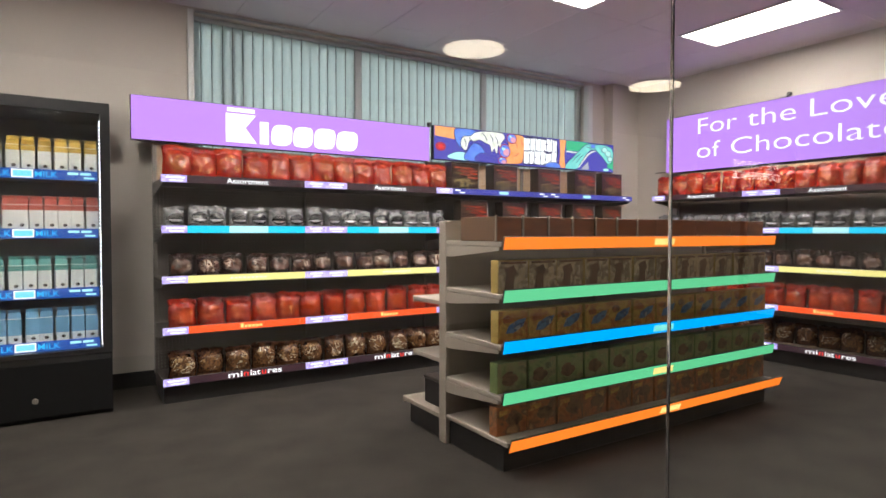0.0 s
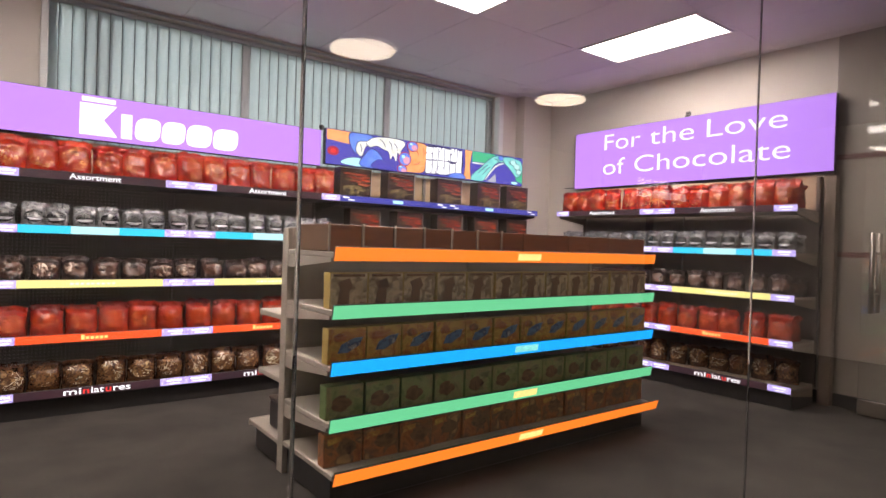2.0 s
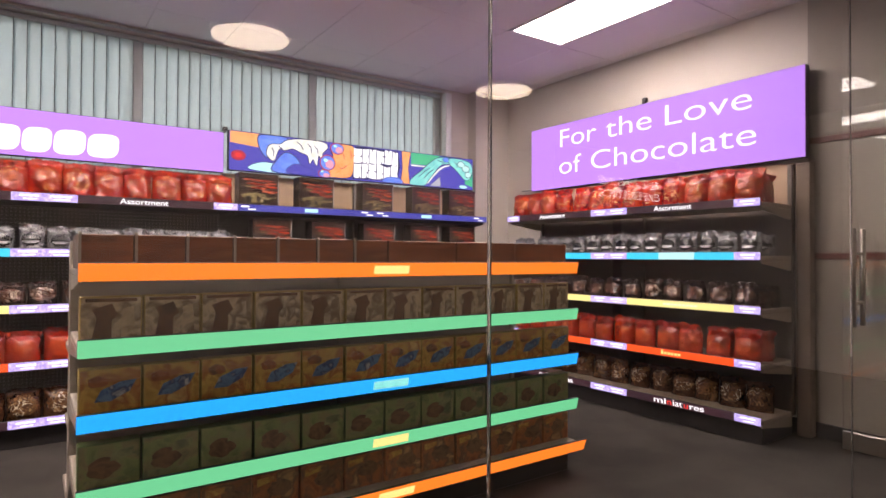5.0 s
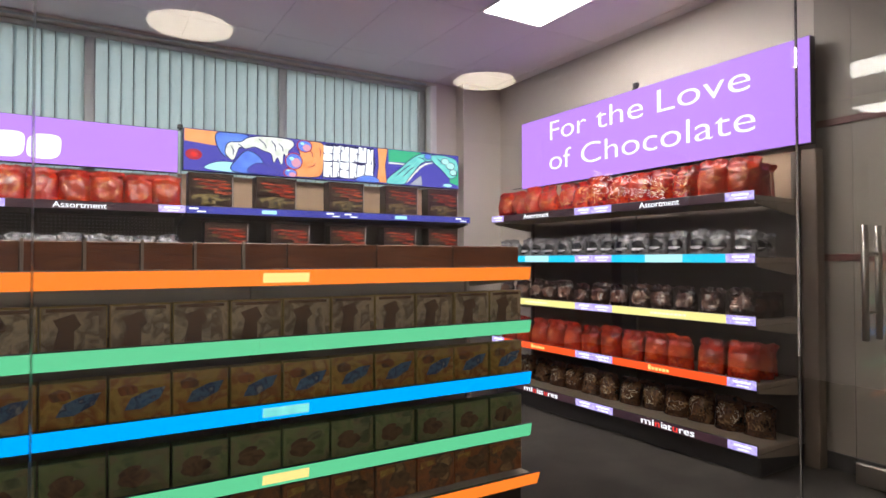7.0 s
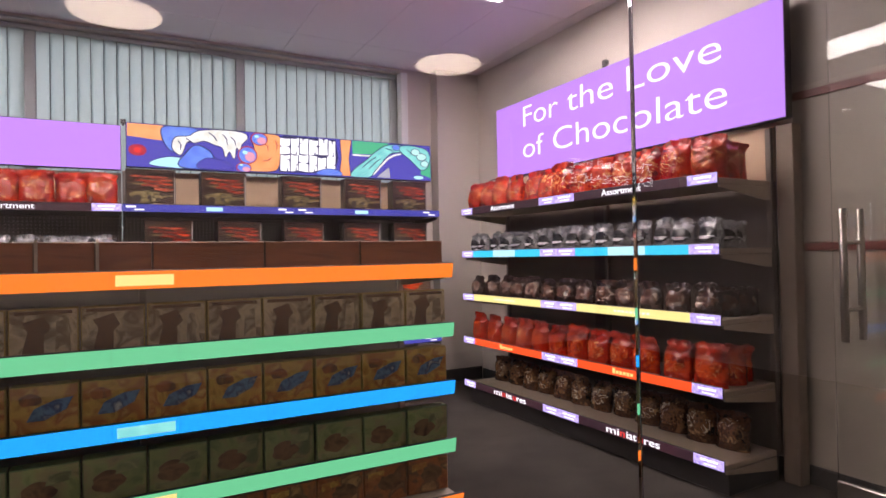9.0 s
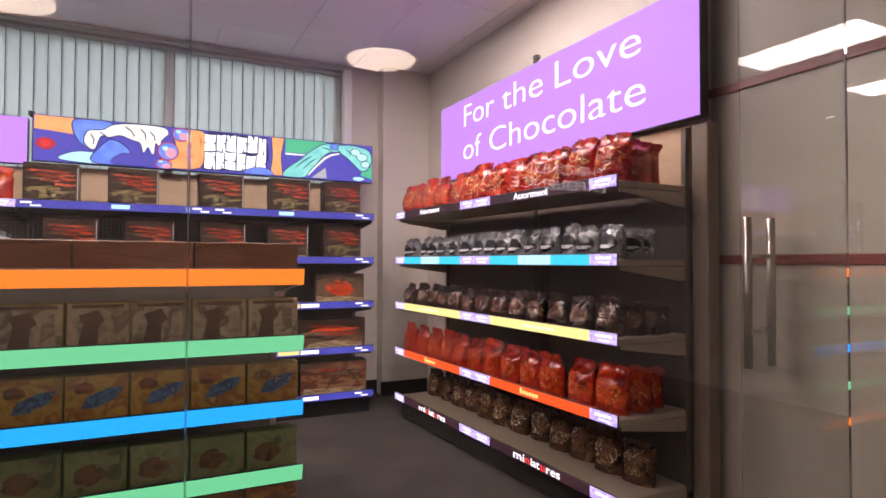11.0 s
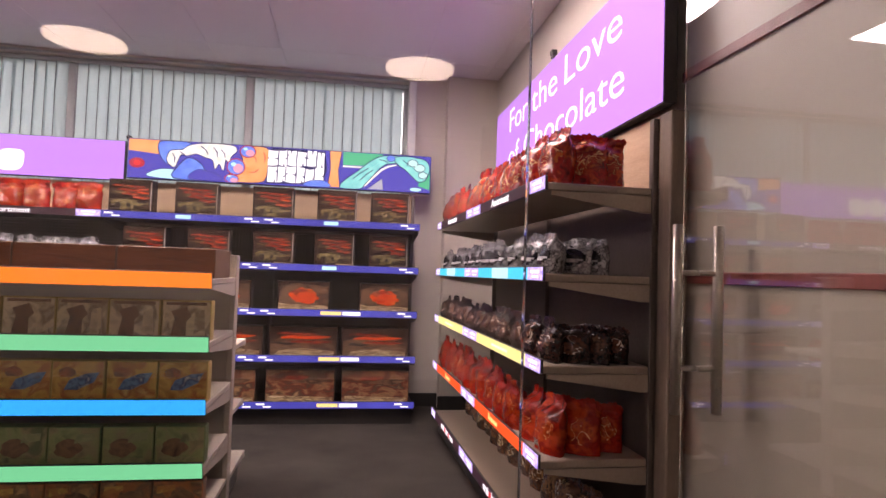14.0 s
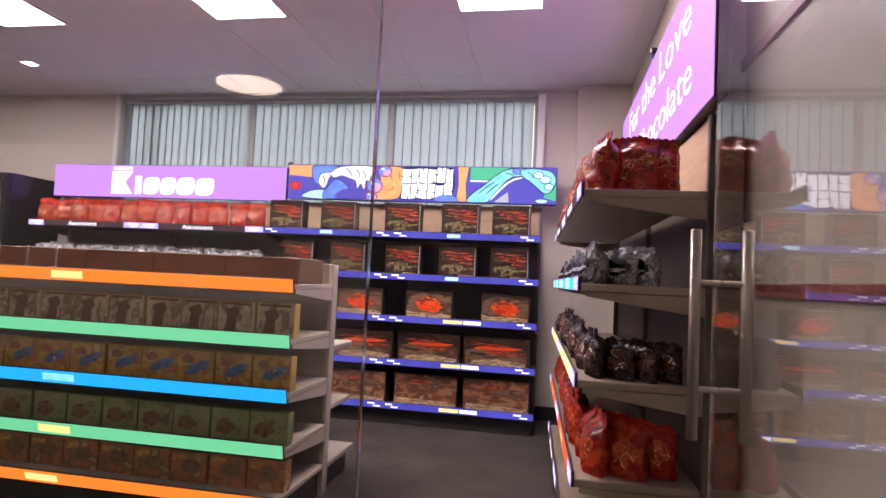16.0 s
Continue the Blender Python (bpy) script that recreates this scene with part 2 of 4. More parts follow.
# ---- mesh helpers ----
def add_box(bm, x0, x1, y0, y1, z0, z1):
    v = [bm.verts.new((x, y, z)) for z in (z0, z1) for x, y in ((x0, y0), (x1, y0), (x1, y1), (x0, y1))]
    for f in ((0, 3, 2, 1), (4, 5, 6, 7), (0, 1, 5, 4), (1, 2, 6, 5), (2, 3, 7, 6), (3, 0, 4, 7)):
        bm.faces.new([v[i] for i in f])
    return bm


def block(x0, x1, y0, y1, z0, z1, bevel=0.0, seg=1):
    bm = add_box(bmesh.new(), x0, x1, y0, y1, z0, z1)
    if bevel:
        bmesh.ops.bevel(bm, geom=bm.edges[:], offset=bevel, segments=seg, affect="EDGES", profile=0.5)
    return bm


def rod(a, b, r, sides=14):
    """A round bar from a to b with capped, slightly rounded ends."""
    a, b = Vector(a), Vector(b)
    bm = bmesh.new()
    n = (b - a).length
    q = (b - a).to_track_quat("Z", "Y").to_matrix()
    rings = [(0, 0.8), (0.15 * r, 1.0), (n - 0.15 * r, 1.0), (n, 0.8)]
    loops = []
    for h, k in rings:
        loops.append([bm.verts.new(a + q @ Vector((r * k * math.cos(2 * math.pi * i / sides), r * k * math.sin(2 * math.pi * i / sides), h))) for i in range(sides)])
    for lo, hi in zip(loops, loops[1:]):
        for i in range(sides):
            f = bm.faces.new((lo[i], lo[(i + 1) % sides], hi[(i + 1) % sides], hi[i]))
            f.smooth = True
    bm.faces.new(loops[0][::-1])
    bm.faces.new(loops[-1])
    return bm


def to_mesh(name, bm, material):
    me = bpy.data.meshes.new(name)
    bm.normal_update()
    bm.to_mesh(me)
    bm.free()
    me.materials.append(material)
    return me


def part(name, bm, material, parent=None, label=""):
    ob = new(name, to_mesh(name, bm, material))
    ob.parent = parent
    return tagged(ob, label)


def shared(name, me, parent, m):
    ob = new(name, me)
    ob.parent = parent
    ob.matrix_basis = m
    return ob


def thing(name, label, category, m=None, group="", kind=""):
    ob = new(name)
    ob.empty_display_size = 0.1
    if m is not None:
        ob.matrix_basis = m
    return tagged(ob, label, category, group, kind)


def structure(name, bm, material, label, category):
    return tagged(part(name, bm, material), label, category, kind="structure")


def lettering(name, text, material, parent, height, m, width=None, depth=0.0015, bold=0.0):
    """Mesh letters, lying in the plane of m (x along the line, y up), begun at m's origin."""
    cu = bpy.data.curves.new(name, "FONT")
    cu.body, cu.size, cu.extrude, cu.offset = text, height / 0.72, depth, bold
    tmp = bpy.data.objects.new(name, cu)
    scene.collection.objects.link(tmp)
    me = bpy.data.meshes.new_from_object(tmp.evaluated_get(bpy.context.evaluated_depsgraph_get()))
    bpy.data.objects.remove(tmp)
    me.materials.clear()
    me.materials.append(material)
    if width:
        xs = [v.co.x for v in me.vertices]
        k = width / (max(xs) - min(xs))
        lo = min(xs)
        for v in me.vertices:
            v.co.x = (v.co.x - lo) * k
    ob = new(name, me)
    ob.parent = parent
    ob.matrix_basis = m
    return ob


FACE = pose(0, 0, 0, 90, 0, 0)      # letters that stand upright and face -y


def slab(points, depth=0.002):
    """A flat cut-out in the x-z plane, facing -y."""
    bm = bmesh.new()
    a = [bm.verts.new((x, 0, z)) for x, z in points]
    b = [bm.verts.new((x, depth, z)) for x, z in points]
    bm.faces.new(a)
    bm.faces.new(b[::-1])
    for i in range(len(a)):
        j = (i + 1) % len(a)
        bm.faces.new((a[j], a[i], b[i], b[j]))
    bmesh.ops.recalc_face_normals(bm, faces=bm.faces[:])
    return bm


def oval(cx, cz, rx, rz, sides=20, wob=0.0, seed=0, depth=0.002):
    g = random.Random(seed)
    return slab([(cx + rx * (1 + wob * g.uniform(-1, 1)) * math.cos(2 * math.pi * i / sides), cz + rz * (1 + wob * g.uniform(-1, 1)) * math.sin(2 * math.pi * i / sides)) for i in range(sides)], depth)


def at(bm, x, y, z):
    bmesh.ops.translate(bm, verts=bm.verts[:], vec=(x, y, z))
    return bm


# ---- the large structure ----
CEIL_Z, BACK_Y, SIDE_X, GLASS_Y = 2.994, 5.10, 6.03, 0.70
LEFT_X, FRONT_Y, RIGHT_X = -2.6, -5.0, 8.6
structure("floor", block(LEFT_X, RIGHT_X + 0.15, FRONT_Y, BACK_Y + 0.2, -0.12, 0.0), CARPET, "dark grey carpet floor through shop and corridor", "floor")
bm = block(LEFT_X, SIDE_X, GLASS_Y + 0.02, BACK_Y, CEIL_Z + 0.006, CEIL_Z + 0.12)
for i in range(-5, 9):
    x0, x1 = max(LEFT_X, 1.187 + 0.5893 * i), min(SIDE_X, 1.187 + 0.5893 * (i + 1))
    for y0, y1 in ((GLASS_Y + 0.02, 1.142), (1.142, 2.305), (2.305, 3.466), (3.466, 4.628), (4.628, BACK_Y)):
        if x1 - x0 > 0.05:
            add_box(bm, x0 + 0.0022, x1 - 0.0022, y0 + 0.0022, y1 - 0.0022, CEIL_Z, CEIL_Z + 0.0055)
structure("ceiling", bm, CEIL, "pale ceiling of large flush tiles over the shop", "ceiling")
structure("ceiling_corridor", block(LEFT_X, RIGHT_X, FRONT_Y, GLASS_Y - 0.02, 2.76, 2.88), CEIL, "pale painted ceiling over the corridor", "ceiling")
structure("wall_bulkhead", block(LEFT_X, SIDE_X, GLASS_Y - 0.02, GLASS_Y + 0.02, 2.70, CEIL_Z + 0.12), WALL, "beige bulkhead over the glass front", "wall")
WX0, WX1, WZ0, WZ1, WY = 0.86, 5.25, 1.30, 2.955, BACK_Y + 0.12
bm = block(LEFT_X, WX0, BACK_Y, BACK_Y + 0.34, 0, CEIL_Z + 0.12)
add_box(bm, WX1, SIDE_X + 0.15, BACK_Y, BACK_Y + 0.34, 0, CEIL_Z + 0.12)
add_box(bm, WX0, WX1, BACK_Y, BACK_Y + 0.34, 0, WZ0)
add_box(bm, WX0, WX1, BACK_Y, BACK_Y + 0.34, WZ1, CEIL_Z + 0.12)
structure("wall_north", bm, WALL, "beige painted wall with a wide window", "wall")
structure("wall_pilaster", block(5.57, SIDE_X, 4.96, BACK_Y, 0, CEIL_Z), WALL, "beige painted pilaster in the corner", "wall")
structure("wall_east", block(SIDE_X, SIDE_X + 0.15, 1.84, BACK_Y, 0, CEIL_Z + 0.12), WALL, "beige painted side wall behind the candy shelf", "wall")
# continues wall_east, its dimmer light by the door painted in
structure("wall_entrance", block(SIDE_X, SIDE_X + 0.15, 0.16, 1.84, 0, CEIL_Z + 0.12), SIDE_WALL_DIM, "satin beige wall by the door, dimness put into its colour, with dark red bands", "wall")
structure("wall_corridor", block(SIDE_X + 0.15, RIGHT_X, 0.16, 0.31, 0, CEIL_Z + 0.12), CORRIDOR, "off-white painted corridor wall", "wall")
structure("wall_far", block(RIGHT_X, RIGHT_X + 0.15, FRONT_Y, 0.31, 0, CEIL_Z + 0.12), CORRIDOR, "off-white painted wall at the corridor's end", "wall")
structure("wall_west", block(LEFT_X - 0.15, LEFT_X, FRONT_Y, BACK_Y + 0.2, 0, CEIL_Z + 0.12), WALL, "beige painted side wall", "wall")
structure("wall_south", block(LEFT_X, RIGHT_X, FRONT_Y - 0.15, FRONT_Y, 0, CEIL_Z + 0.12), CORRIDOR, "off-white painted wall across the corridor", "wall")
for z, h in ((1.20, 0.042), (1.985, 0.042)):
    structure("trim", block(SIDE_X - 0.012, SIDE_X - 0.001, 0.2, 1.86, z, z + h, 0.003), REDTRIM, "dark red band along the side wall", "trim")
structure("baseboard", block(LEFT_X, 5.57, BACK_Y - 0.014, BACK_Y, 0, 0.12, 0.004), DARKTRIM, "dark rubber skirting along the window wall", "baseboard")
structure("baseboard", block(5.556, SIDE_X - 0.014, 4.946, 4.96, 0, 0.12, 0.004), DARKTRIM, "dark rubber skirting round the pilaster", "baseboard")
structure("baseboard", block(SIDE_X - 0.014, SIDE_X, GLASS_Y + 0.03, 4.946, 0, 0.10, 0.004), DARKTRIM, "dark rubber skirting along the side wall", "baseboard")


def make_window():
    w = thing("window_1", "wide grey metal window behind vertical blinds", "window", kind="structure")
    for z0, z1 in ((WZ0, WZ0 + 0.05), (WZ1 - 0.02, WZ1)):
        part("window_frame", block(WX0, WX1, WY + 0.06, WY + 0.12, z0, z1, 0.004), WINFRAME, w)
    xs = (WX0, 2.33, 3.80, WX1)
    for x in xs:
        a = min(max(x - 0.035, WX0), WX1 - 0.07)
        part("mullion", block(a, min(a + 0.07, WX1), WY - (0.048 if x > WX0 else -0.002), WY + 0.058, WZ0 + 0.051, WZ1 - 0.045, 0.006), WINFRAME, w)
    # added bars, no part of the window: they cast dark stripes on the cloth
    for i in (3, 4, 5):
        x = WX0 + (xs[1] - 0.041 - WX0) / 17 * i + 0.004
        part("glazing_bar", block(x - 0.013, x + 0.013, WY - 0.012, WY + 0.058, WZ0 + 0.051, WZ1 - 0.021, 0.004), BLACK, w, "dark slim bar added behind the slats to shade them")
    for a, b in zip(xs, xs[1:]):
        ob = part("pane", block(a + 0.045, b - 0.045, WY + 0.085, WY + 0.093, WZ0 + 0.052, WZ1 - 0.021), CLEAR, w)
        ob.visible_shadow = False
    part("head_rail", block(WX0 + 0.01, WX1 - 0.01, WY - 0.062, WY - 0.006, WZ1 - 0.043, WZ1 - 0.006, 0.006), WINFRAME, w)
    part("casing", block(WX0 - 0.04, WX0 + 0.008, BACK_Y - 0.024, BACK_Y - 0.001, 1.30, WZ1 + 0.018, 0.004), PANELWHITE, w, "pale strip beside the opening")
    part("casing", block(WX0 + 0.017, WX1 - 0.04, BACK_Y - 0.018, BACK_Y - 0.001, WZ1 - 0.002, WZ1 + 0.016, 0.004), WINFRAME, w, "pale strip over the opening")
    part("casing", block(5.216, 5.286, BACK_Y - 0.092, BACK_Y - 0.001, 1.30, WZ1 - 0.02, 0.006), PANELWHITE, w, "pale strip beside the opening")
    return xs


def make_blinds(xs):
    g = random.Random(4)
    bm = bmesh.new()
    zs = [1.36, 1.7, 2.1, 2.5, 2.911]
    for z in zs:
        for i, x in enumerate((-0.053, -0.0265, 0, 0.0265, 0.053)):
            bm.verts.new((x, -0.004 * (1 - (x / 0.053) ** 2), z))
    bm.verts.ensure_lookup_table()
    for r in range(len(zs) - 1):
        for c in range(4):
            k = r * 5 + c
            f = bm.faces.new([bm.verts[j] for j in (k, k + 1, k + 6, k + 5)])
            f.smooth = True
    me = to_mesh("slat", bm, BLINDS)
    # thin dark strip on each slat's edge, painted shade rather than a sewn edge
    hem = to_mesh("hem", block(-0.0025, 0.0025, -0.0016, 0.0016, zs[0], zs[-1]), SLATSHADE)
    for a, b in zip(xs, xs[1:]):
        lo, hi = a + (0.043 if a > WX0 else 0.0), b - (0.041 if b < WX1 else 0.085)
        t = thing("vertical_blind", "pale blue-grey vertical blind, closed, with dark strips for the shade between slats", "blind", pose(0, WY - 0.034, 0), "vertical blinds of the window")
        n = round((hi - lo) / 0.086)
        for i in range(n):
            x = lo + (hi - lo) * (i + 0.5) / n
            turn = g.uniform(6, 9)
            ob = shared("slat", me, t, pose(x, 0, 0, g.uniform(-0.2, 0.2), 0, turn))
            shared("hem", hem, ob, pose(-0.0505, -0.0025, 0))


make_blinds(make_window())
structure("ground", block(-900, 900, BACK_Y + 0.35, 1500, -0.3, -0.12), surface("outside_paving", (0.12, 0.12, 0.12), (0.2, 0.2, 0.2), 0.9), "grey paving outside the window", "ground")

# ---- glass front, open door ----
SEAMS = (-1.80, -0.43, 0.94, 2.28, 3.68, 5.052)
front = thing("glass_front", "frameless clear glass shop front with thin seams", "glass wall", kind="structure")
for a, b in zip((LEFT_X,) + SEAMS, SEAMS):
    ob = part("pane", block(a + 0.0018, b - 0.0018, GLASS_Y - 0.006, GLASS_Y + 0.006, 0.012, 2.698), CLEAR, front)
    ob.visible_shadow = False
for x in SEAMS[1:]:
    part("seam", block(x - 0.001, x + 0.001, GLASS_Y - 0.005, GLASS_Y + 0.005, 0.012, 2.698), GASKET, front, "thin dark joint between panes")
part("floor_channel", block(LEFT_X, 5.056, GLASS_Y - 0.015, GLASS_Y + 0.015, 0.0, 0.012, 0.003), CHROME, front)

DOOR_X = 5.866
door = thing("door_1", "frameless glass door standing open with steel bar handles", "door", kind="structure")
ob = part("door_leaf", block(DOOR_X - 0.006, DOOR_X + 0.006, 0.40, 1.57, 0.125, 2.68), CLEAR, door)
ob.visible_shadow = False
part("bottom_rail", block(DOOR_X - 0.018, DOOR_X + 0.018, 0.40, 1.57, 0.012, 0.124, 0.004), CHROME, door, "brushed steel bottom rail")
for x in (DOOR_X - 0.075, DOOR_X + 0.075):
    h = part("door_handle", rod((x, 1.485, 0.785), (x, 1.485, 1.39), 0.016), CHROME, door, "brushed steel bar handle")
    for z in (0.93, 1.235):
        part("standoff", rod((x, 1.485, z), (DOOR_X + math.copysign(0.007, x - DOOR_X), 1.485, z), 0.009, 10), CHROME, h)


# ---- ceiling lights ----
def ceiling_panel(x0, x1, y0, y1, z):
    t = thing("ceiling_light", "rectangular white recessed ceiling light panel, switched on", "ceiling light", pose((x0 + x1) / 2, (y0 + y1) / 2, z), "ceiling light panels")
    w, d = (x1 - x0) / 2, (y1 - y0) / 2
    bm = block(-w, w, -d, -d + 0.018, -0.012, 0)
    add_box(bm, -w, w, d - 0.018, d, -0.012, 0)
    add_box(bm, -w, -w + 0.018, -d + 0.018, d - 0.018, -0.012, 0)
    add_box(bm, w - 0.018, w, -d + 0.018, d - 0.018, -0.012, 0)
    part("frame", bm, PANELWHITE, t)
    part("diffuser", block(-w + 0.018, w - 0.018, -d + 0.018, d - 0.018, -0.009, -0.001), PANELGLOW, t, "bright white diffuser")


for x0 in (-0.58, 1.19, 2.96, 4.72):
    ceiling_panel(x0, x0 + 0.56, 2.33, 3.44, CEIL_Z)


ceiling_panel(0.60, 0.74, 4.10, 4.24, CEIL_Z)


def disc_light(x, y, z, r):
    t = thing("disc_light", "large round cream ceiling light in the corridor", "ceiling light", pose(x, y, z), "round corridor lights")
    for nm, r0, z0, z1, mat in (("rim", r, -0.03, 0, PANELWHITE), ("diffuser", r - 0.012, -0.036, -0.031, DISCGLOW)):
        bm = bmesh.new()
        bmesh.ops.create_cone(bm, cap_ends=True, segments=40, radius1=r0, radius2=r0, depth=z1 - z0, matrix=Matrix.Translation((0, 0, (z0 + z1) / 2)))
        part(nm, bm, mat, t)


for x in (2.89, 5.21):
    disc_light(x, -2.68, 2.76, 0.27)


# ---- signs ----
def sign_case(name, label, m, w, h, screen):
    t = thing(name, label, "screen", m)
    part("case", block(0, w, 0.004, 0.06, 0, h, 0.004), BLACK, t, "thin black case")
    part("screen", block(0.004, w - 0.004, 0, 0.0035, 0.004, h - 0.004), screen, t)
    return t


def bracket_camera(x, y, z):
    t = thing("sensor", "small black sensor clipped on top of a sign", "sensor", pose(x, y, z), "small sensors on the signs")
    part("body", block(-0.018, 0.018, -0.02, 0.02, 0.012, 0.045, 0.005), BLACK, t)
    part("clip", block(-0.008, 0.008, -0.012, 0.03, 0.0, 0.012, 0.002), BLACK, t)


def logo(t, x0, w, z0, h):
    """Heavy white plain shapes set close in a row, a thin bar above."""
    def put(points):
        part("logo_shape", slab([(x0 + w * a, z0 + h * b) for a, b in points], 0.0018), WHITEGLOW, t).location.y = -0.002
    put([(0.0, 0.0), (0.125, 0.0), (0.215, 0.0), (0.135, 0.52), (0.21, 1.0), (0.13, 1.0), (0.0, 1.0)])
    put([(0.235, 0.0), (0.30, 0.0), (0.30, 0.80), (0.235, 0.80)])
    for a, b, top in ((0.318, 0.155, 0.76), (0.482, 0.15, 0.76), (0.642, 0.17, 0.78), (0.822, 0.175, 0.76)):
        pts = []
        for i in range(40):
            q = 2 * math.pi * i / 40
            c, e = math.cos(q), math.sin(q)
            pts.append((a + b / 2 + b / 2 * math.copysign(abs(c) ** 0.6, c) + 0.012 * e, top / 2 * (1 + math.copysign(abs(e) ** 0.6, e))))
        put(pts)
    part("logo_bar", block(x0 + 0.01 * w, x0 + 0.2 * w, -0.002, -0.0002, z0 + h * 1.06, z0 + h * 1.2), WHITEGLOW, t)


KZ0 = 1.872
kiss = sign_case("sign_screen", "lit purple sign screen with heavy white shapes above red bags", pose(0.39, 4.83, KZ0), 2.52, 0.325, PURPLE)
logo(kiss, 0.66, 1.12, 0.035, 0.225)
bracket_camera(2.925, 4.86, KZ0 + 0.33)

zomb = sign_case("sign_screen", "lit comic-style sign screen in navy, orange and teal", pose(2.94, 4.80, 1.895), 2.47, 0.325, NAVY)


def art(name, bm, mat, layer):
    return part(name, at(bm, 0, -0.0012 - 0.0009 * layer, 0), mat, zomb)


def curve(points, n=5):
    """A closed smooth outline through the points, kept on the screen."""
    out, k = [], len(points)
    for i in range(k):
        p0, p1, p2, p3 = (Vector(points[(i + j) % k]) for j in (-1, 0, 1, 2))
        for s in range(n):
            t = s / n
            q = 0.5 * (2 * p1 + (p2 - p0) * t + (2 * p0 - 5 * p1 + 4 * p2 - p3) * t * t + (3 * p1 - p0 - 3 * p2 + p3) * t ** 3)
            out.append((min(2.462, max(0.008, q.x)), min(0.317, max(0.008, q.y))))
    return out


def flat(points, mat, layer):
    art("art_shape", slab(points, 0.0008), mat, layer)


def inked(points, mat, layer, line=0.008, ink=None):
    """A flat shape of the comic with a dark outline of even width under it."""
    area = sum(a[0] * b[1] - b[0] * a[1] for a, b in zip(points, points[1:] + points[:1]))
    out = []
    for i, (x, z) in enumerate(points):
        (ax, az), (bx, bz) = points[i - 1], points[(i + 1) % len(points)]
        nx, nz = (bz - az), (ax - bx)
        d = max(1e-6, math.hypot(nx, nz)) * (1 if area > 0 else -1)
        out.append((min(2.465, max(0.005, x + line * nx / d)), min(0.32, max(0.005, z + line * nz / d))))
    art("art_line", slab(out, 0.0008), ink or INK, layer)
    flat(points, mat, layer + 1)


def stroke(points, width, mat, layer):
    """A tapering brush line through the points."""
    up, low = [], []
    for i, (x, z) in enumerate(points):
        a, b = points[max(0, i - 1)], points[min(len(points) - 1, i + 1)]
        dx, dz = b[0] - a[0], b[1] - a[1]
        d = max(1e-6, math.hypot(dx, dz))
        k = width / 2 * (0.35 + 0.65 * math.sin(math.pi * (i + 0.6) / (len(points) + 0.2)))
        up.append((x - dz / d * k, z + dx / d * k))
        low.append((x + dz / d * k, z - dx / d * k))
    art("art_line", slab(low + up[::-1], 0.0008), mat, layer)


def ring(cx, cz, rx, rz, n=22):
    return [(cx + rx * math.cos(2 * math.pi * i / n), cz + rz * math.sin(2 * math.pi * i / n)) for i in range(n)]


# a lit corner, a furred arm with a blue sleeve, an orange face with goggles
flat([(0.008, 0.225), (0.235, 0.205), (0.245, 0.317), (0.008, 0.317)], ARTORANGE, 0)
flat(ring(0.075, 0.125, 0.06, 0.042), ARTRED, 0)
flat(ring(0.075, 0.125, 0.026, 0.02), LETTERRED, 1)
inked(curve([(0.24, 0.30), (0.25, 0.20), (0.31, 0.13), (0.38, 0.19), (0.50, 0.25), (0.47, 0.31), (0.35, 0.315)], 4), ARTBLUE, 1)
inked(curve([(0.15, 0.03), (0.27, 0.085), (0.44, 0.07), (0.50, 0.012), (0.3, 0.01)], 4), PALECYAN, 1, 0.006)
inked(curve([(0.36, 0.02), (0.40, 0.12), (0.47, 0.185), (0.56, 0.15), (0.60, 0.09), (0.66, 0.02)], 4), ARTBLUE, 3)
inked(curve([(0.48, 0.02), (0.53, 0.085), (0.60, 0.09), (0.70, 0.06), (0.72, 0.015)], 4), NAVY, 5, 0.005)
inked(curve([(0.305, 0.16), (0.33, 0.235), (0.42, 0.25), (0.48, 0.29), (0.60, 0.312), (0.80, 0.31), (0.845, 0.27), (0.80, 0.215), (0.79, 0.16), (0.76, 0.19), (0.745, 0.10), (0.71, 0.155), (0.68, 0.11), (0.66, 0.18), (0.60, 0.20), (0.53, 0.225), (0.46, 0.205), (0.41, 0.21), (0.385, 0.155), (0.37, 0.115), (0.345, 0.11)], 4), ARTCREAM, 7, 0.007)
for q in (((0.345, 0.215), (0.365, 0.18), (0.36, 0.145)), ((0.40, 0.235), (0.43, 0.215), (0.44, 0.205)), ((0.56, 0.29), (0.60, 0.262), (0.62, 0.225)), ((0.66, 0.285), (0.69, 0.25), (0.695, 0.205)), ((0.72, 0.27), (0.75, 0.24), (0.755, 0.205))):
    stroke(q, 0.009, INK, 9)
inked(curve([(0.775, 0.02), (0.80, 0.075), (0.86, 0.10), (0.90, 0.19), (0.875, 0.27), (0.94, 0.305), (1.03, 0.312), (1.10, 0.29), (1.11, 0.17), (1.085, 0.06), (1.04, 0.02), (0.9, 0.012)], 4), ARTORANGE, 9)
for x, z, rx, rz in ((0.845, 0.135, 0.066, 0.062), (0.935, 0.268, 0.058, 0.045), (0.815, 0.035, 0.05, 0.03)):
    inked(ring(x, z, rx, rz), ARTBLUE, 11, 0.009, ARTRED)
    flat(ring(x + 0.018, z - 0.012, rx * 0.6, rz * 0.62), ARTPINK, 13)
    flat(ring(x - 0.02, z + 0.02, rx * 0.3, rz * 0.26), PALECYAN, 14)
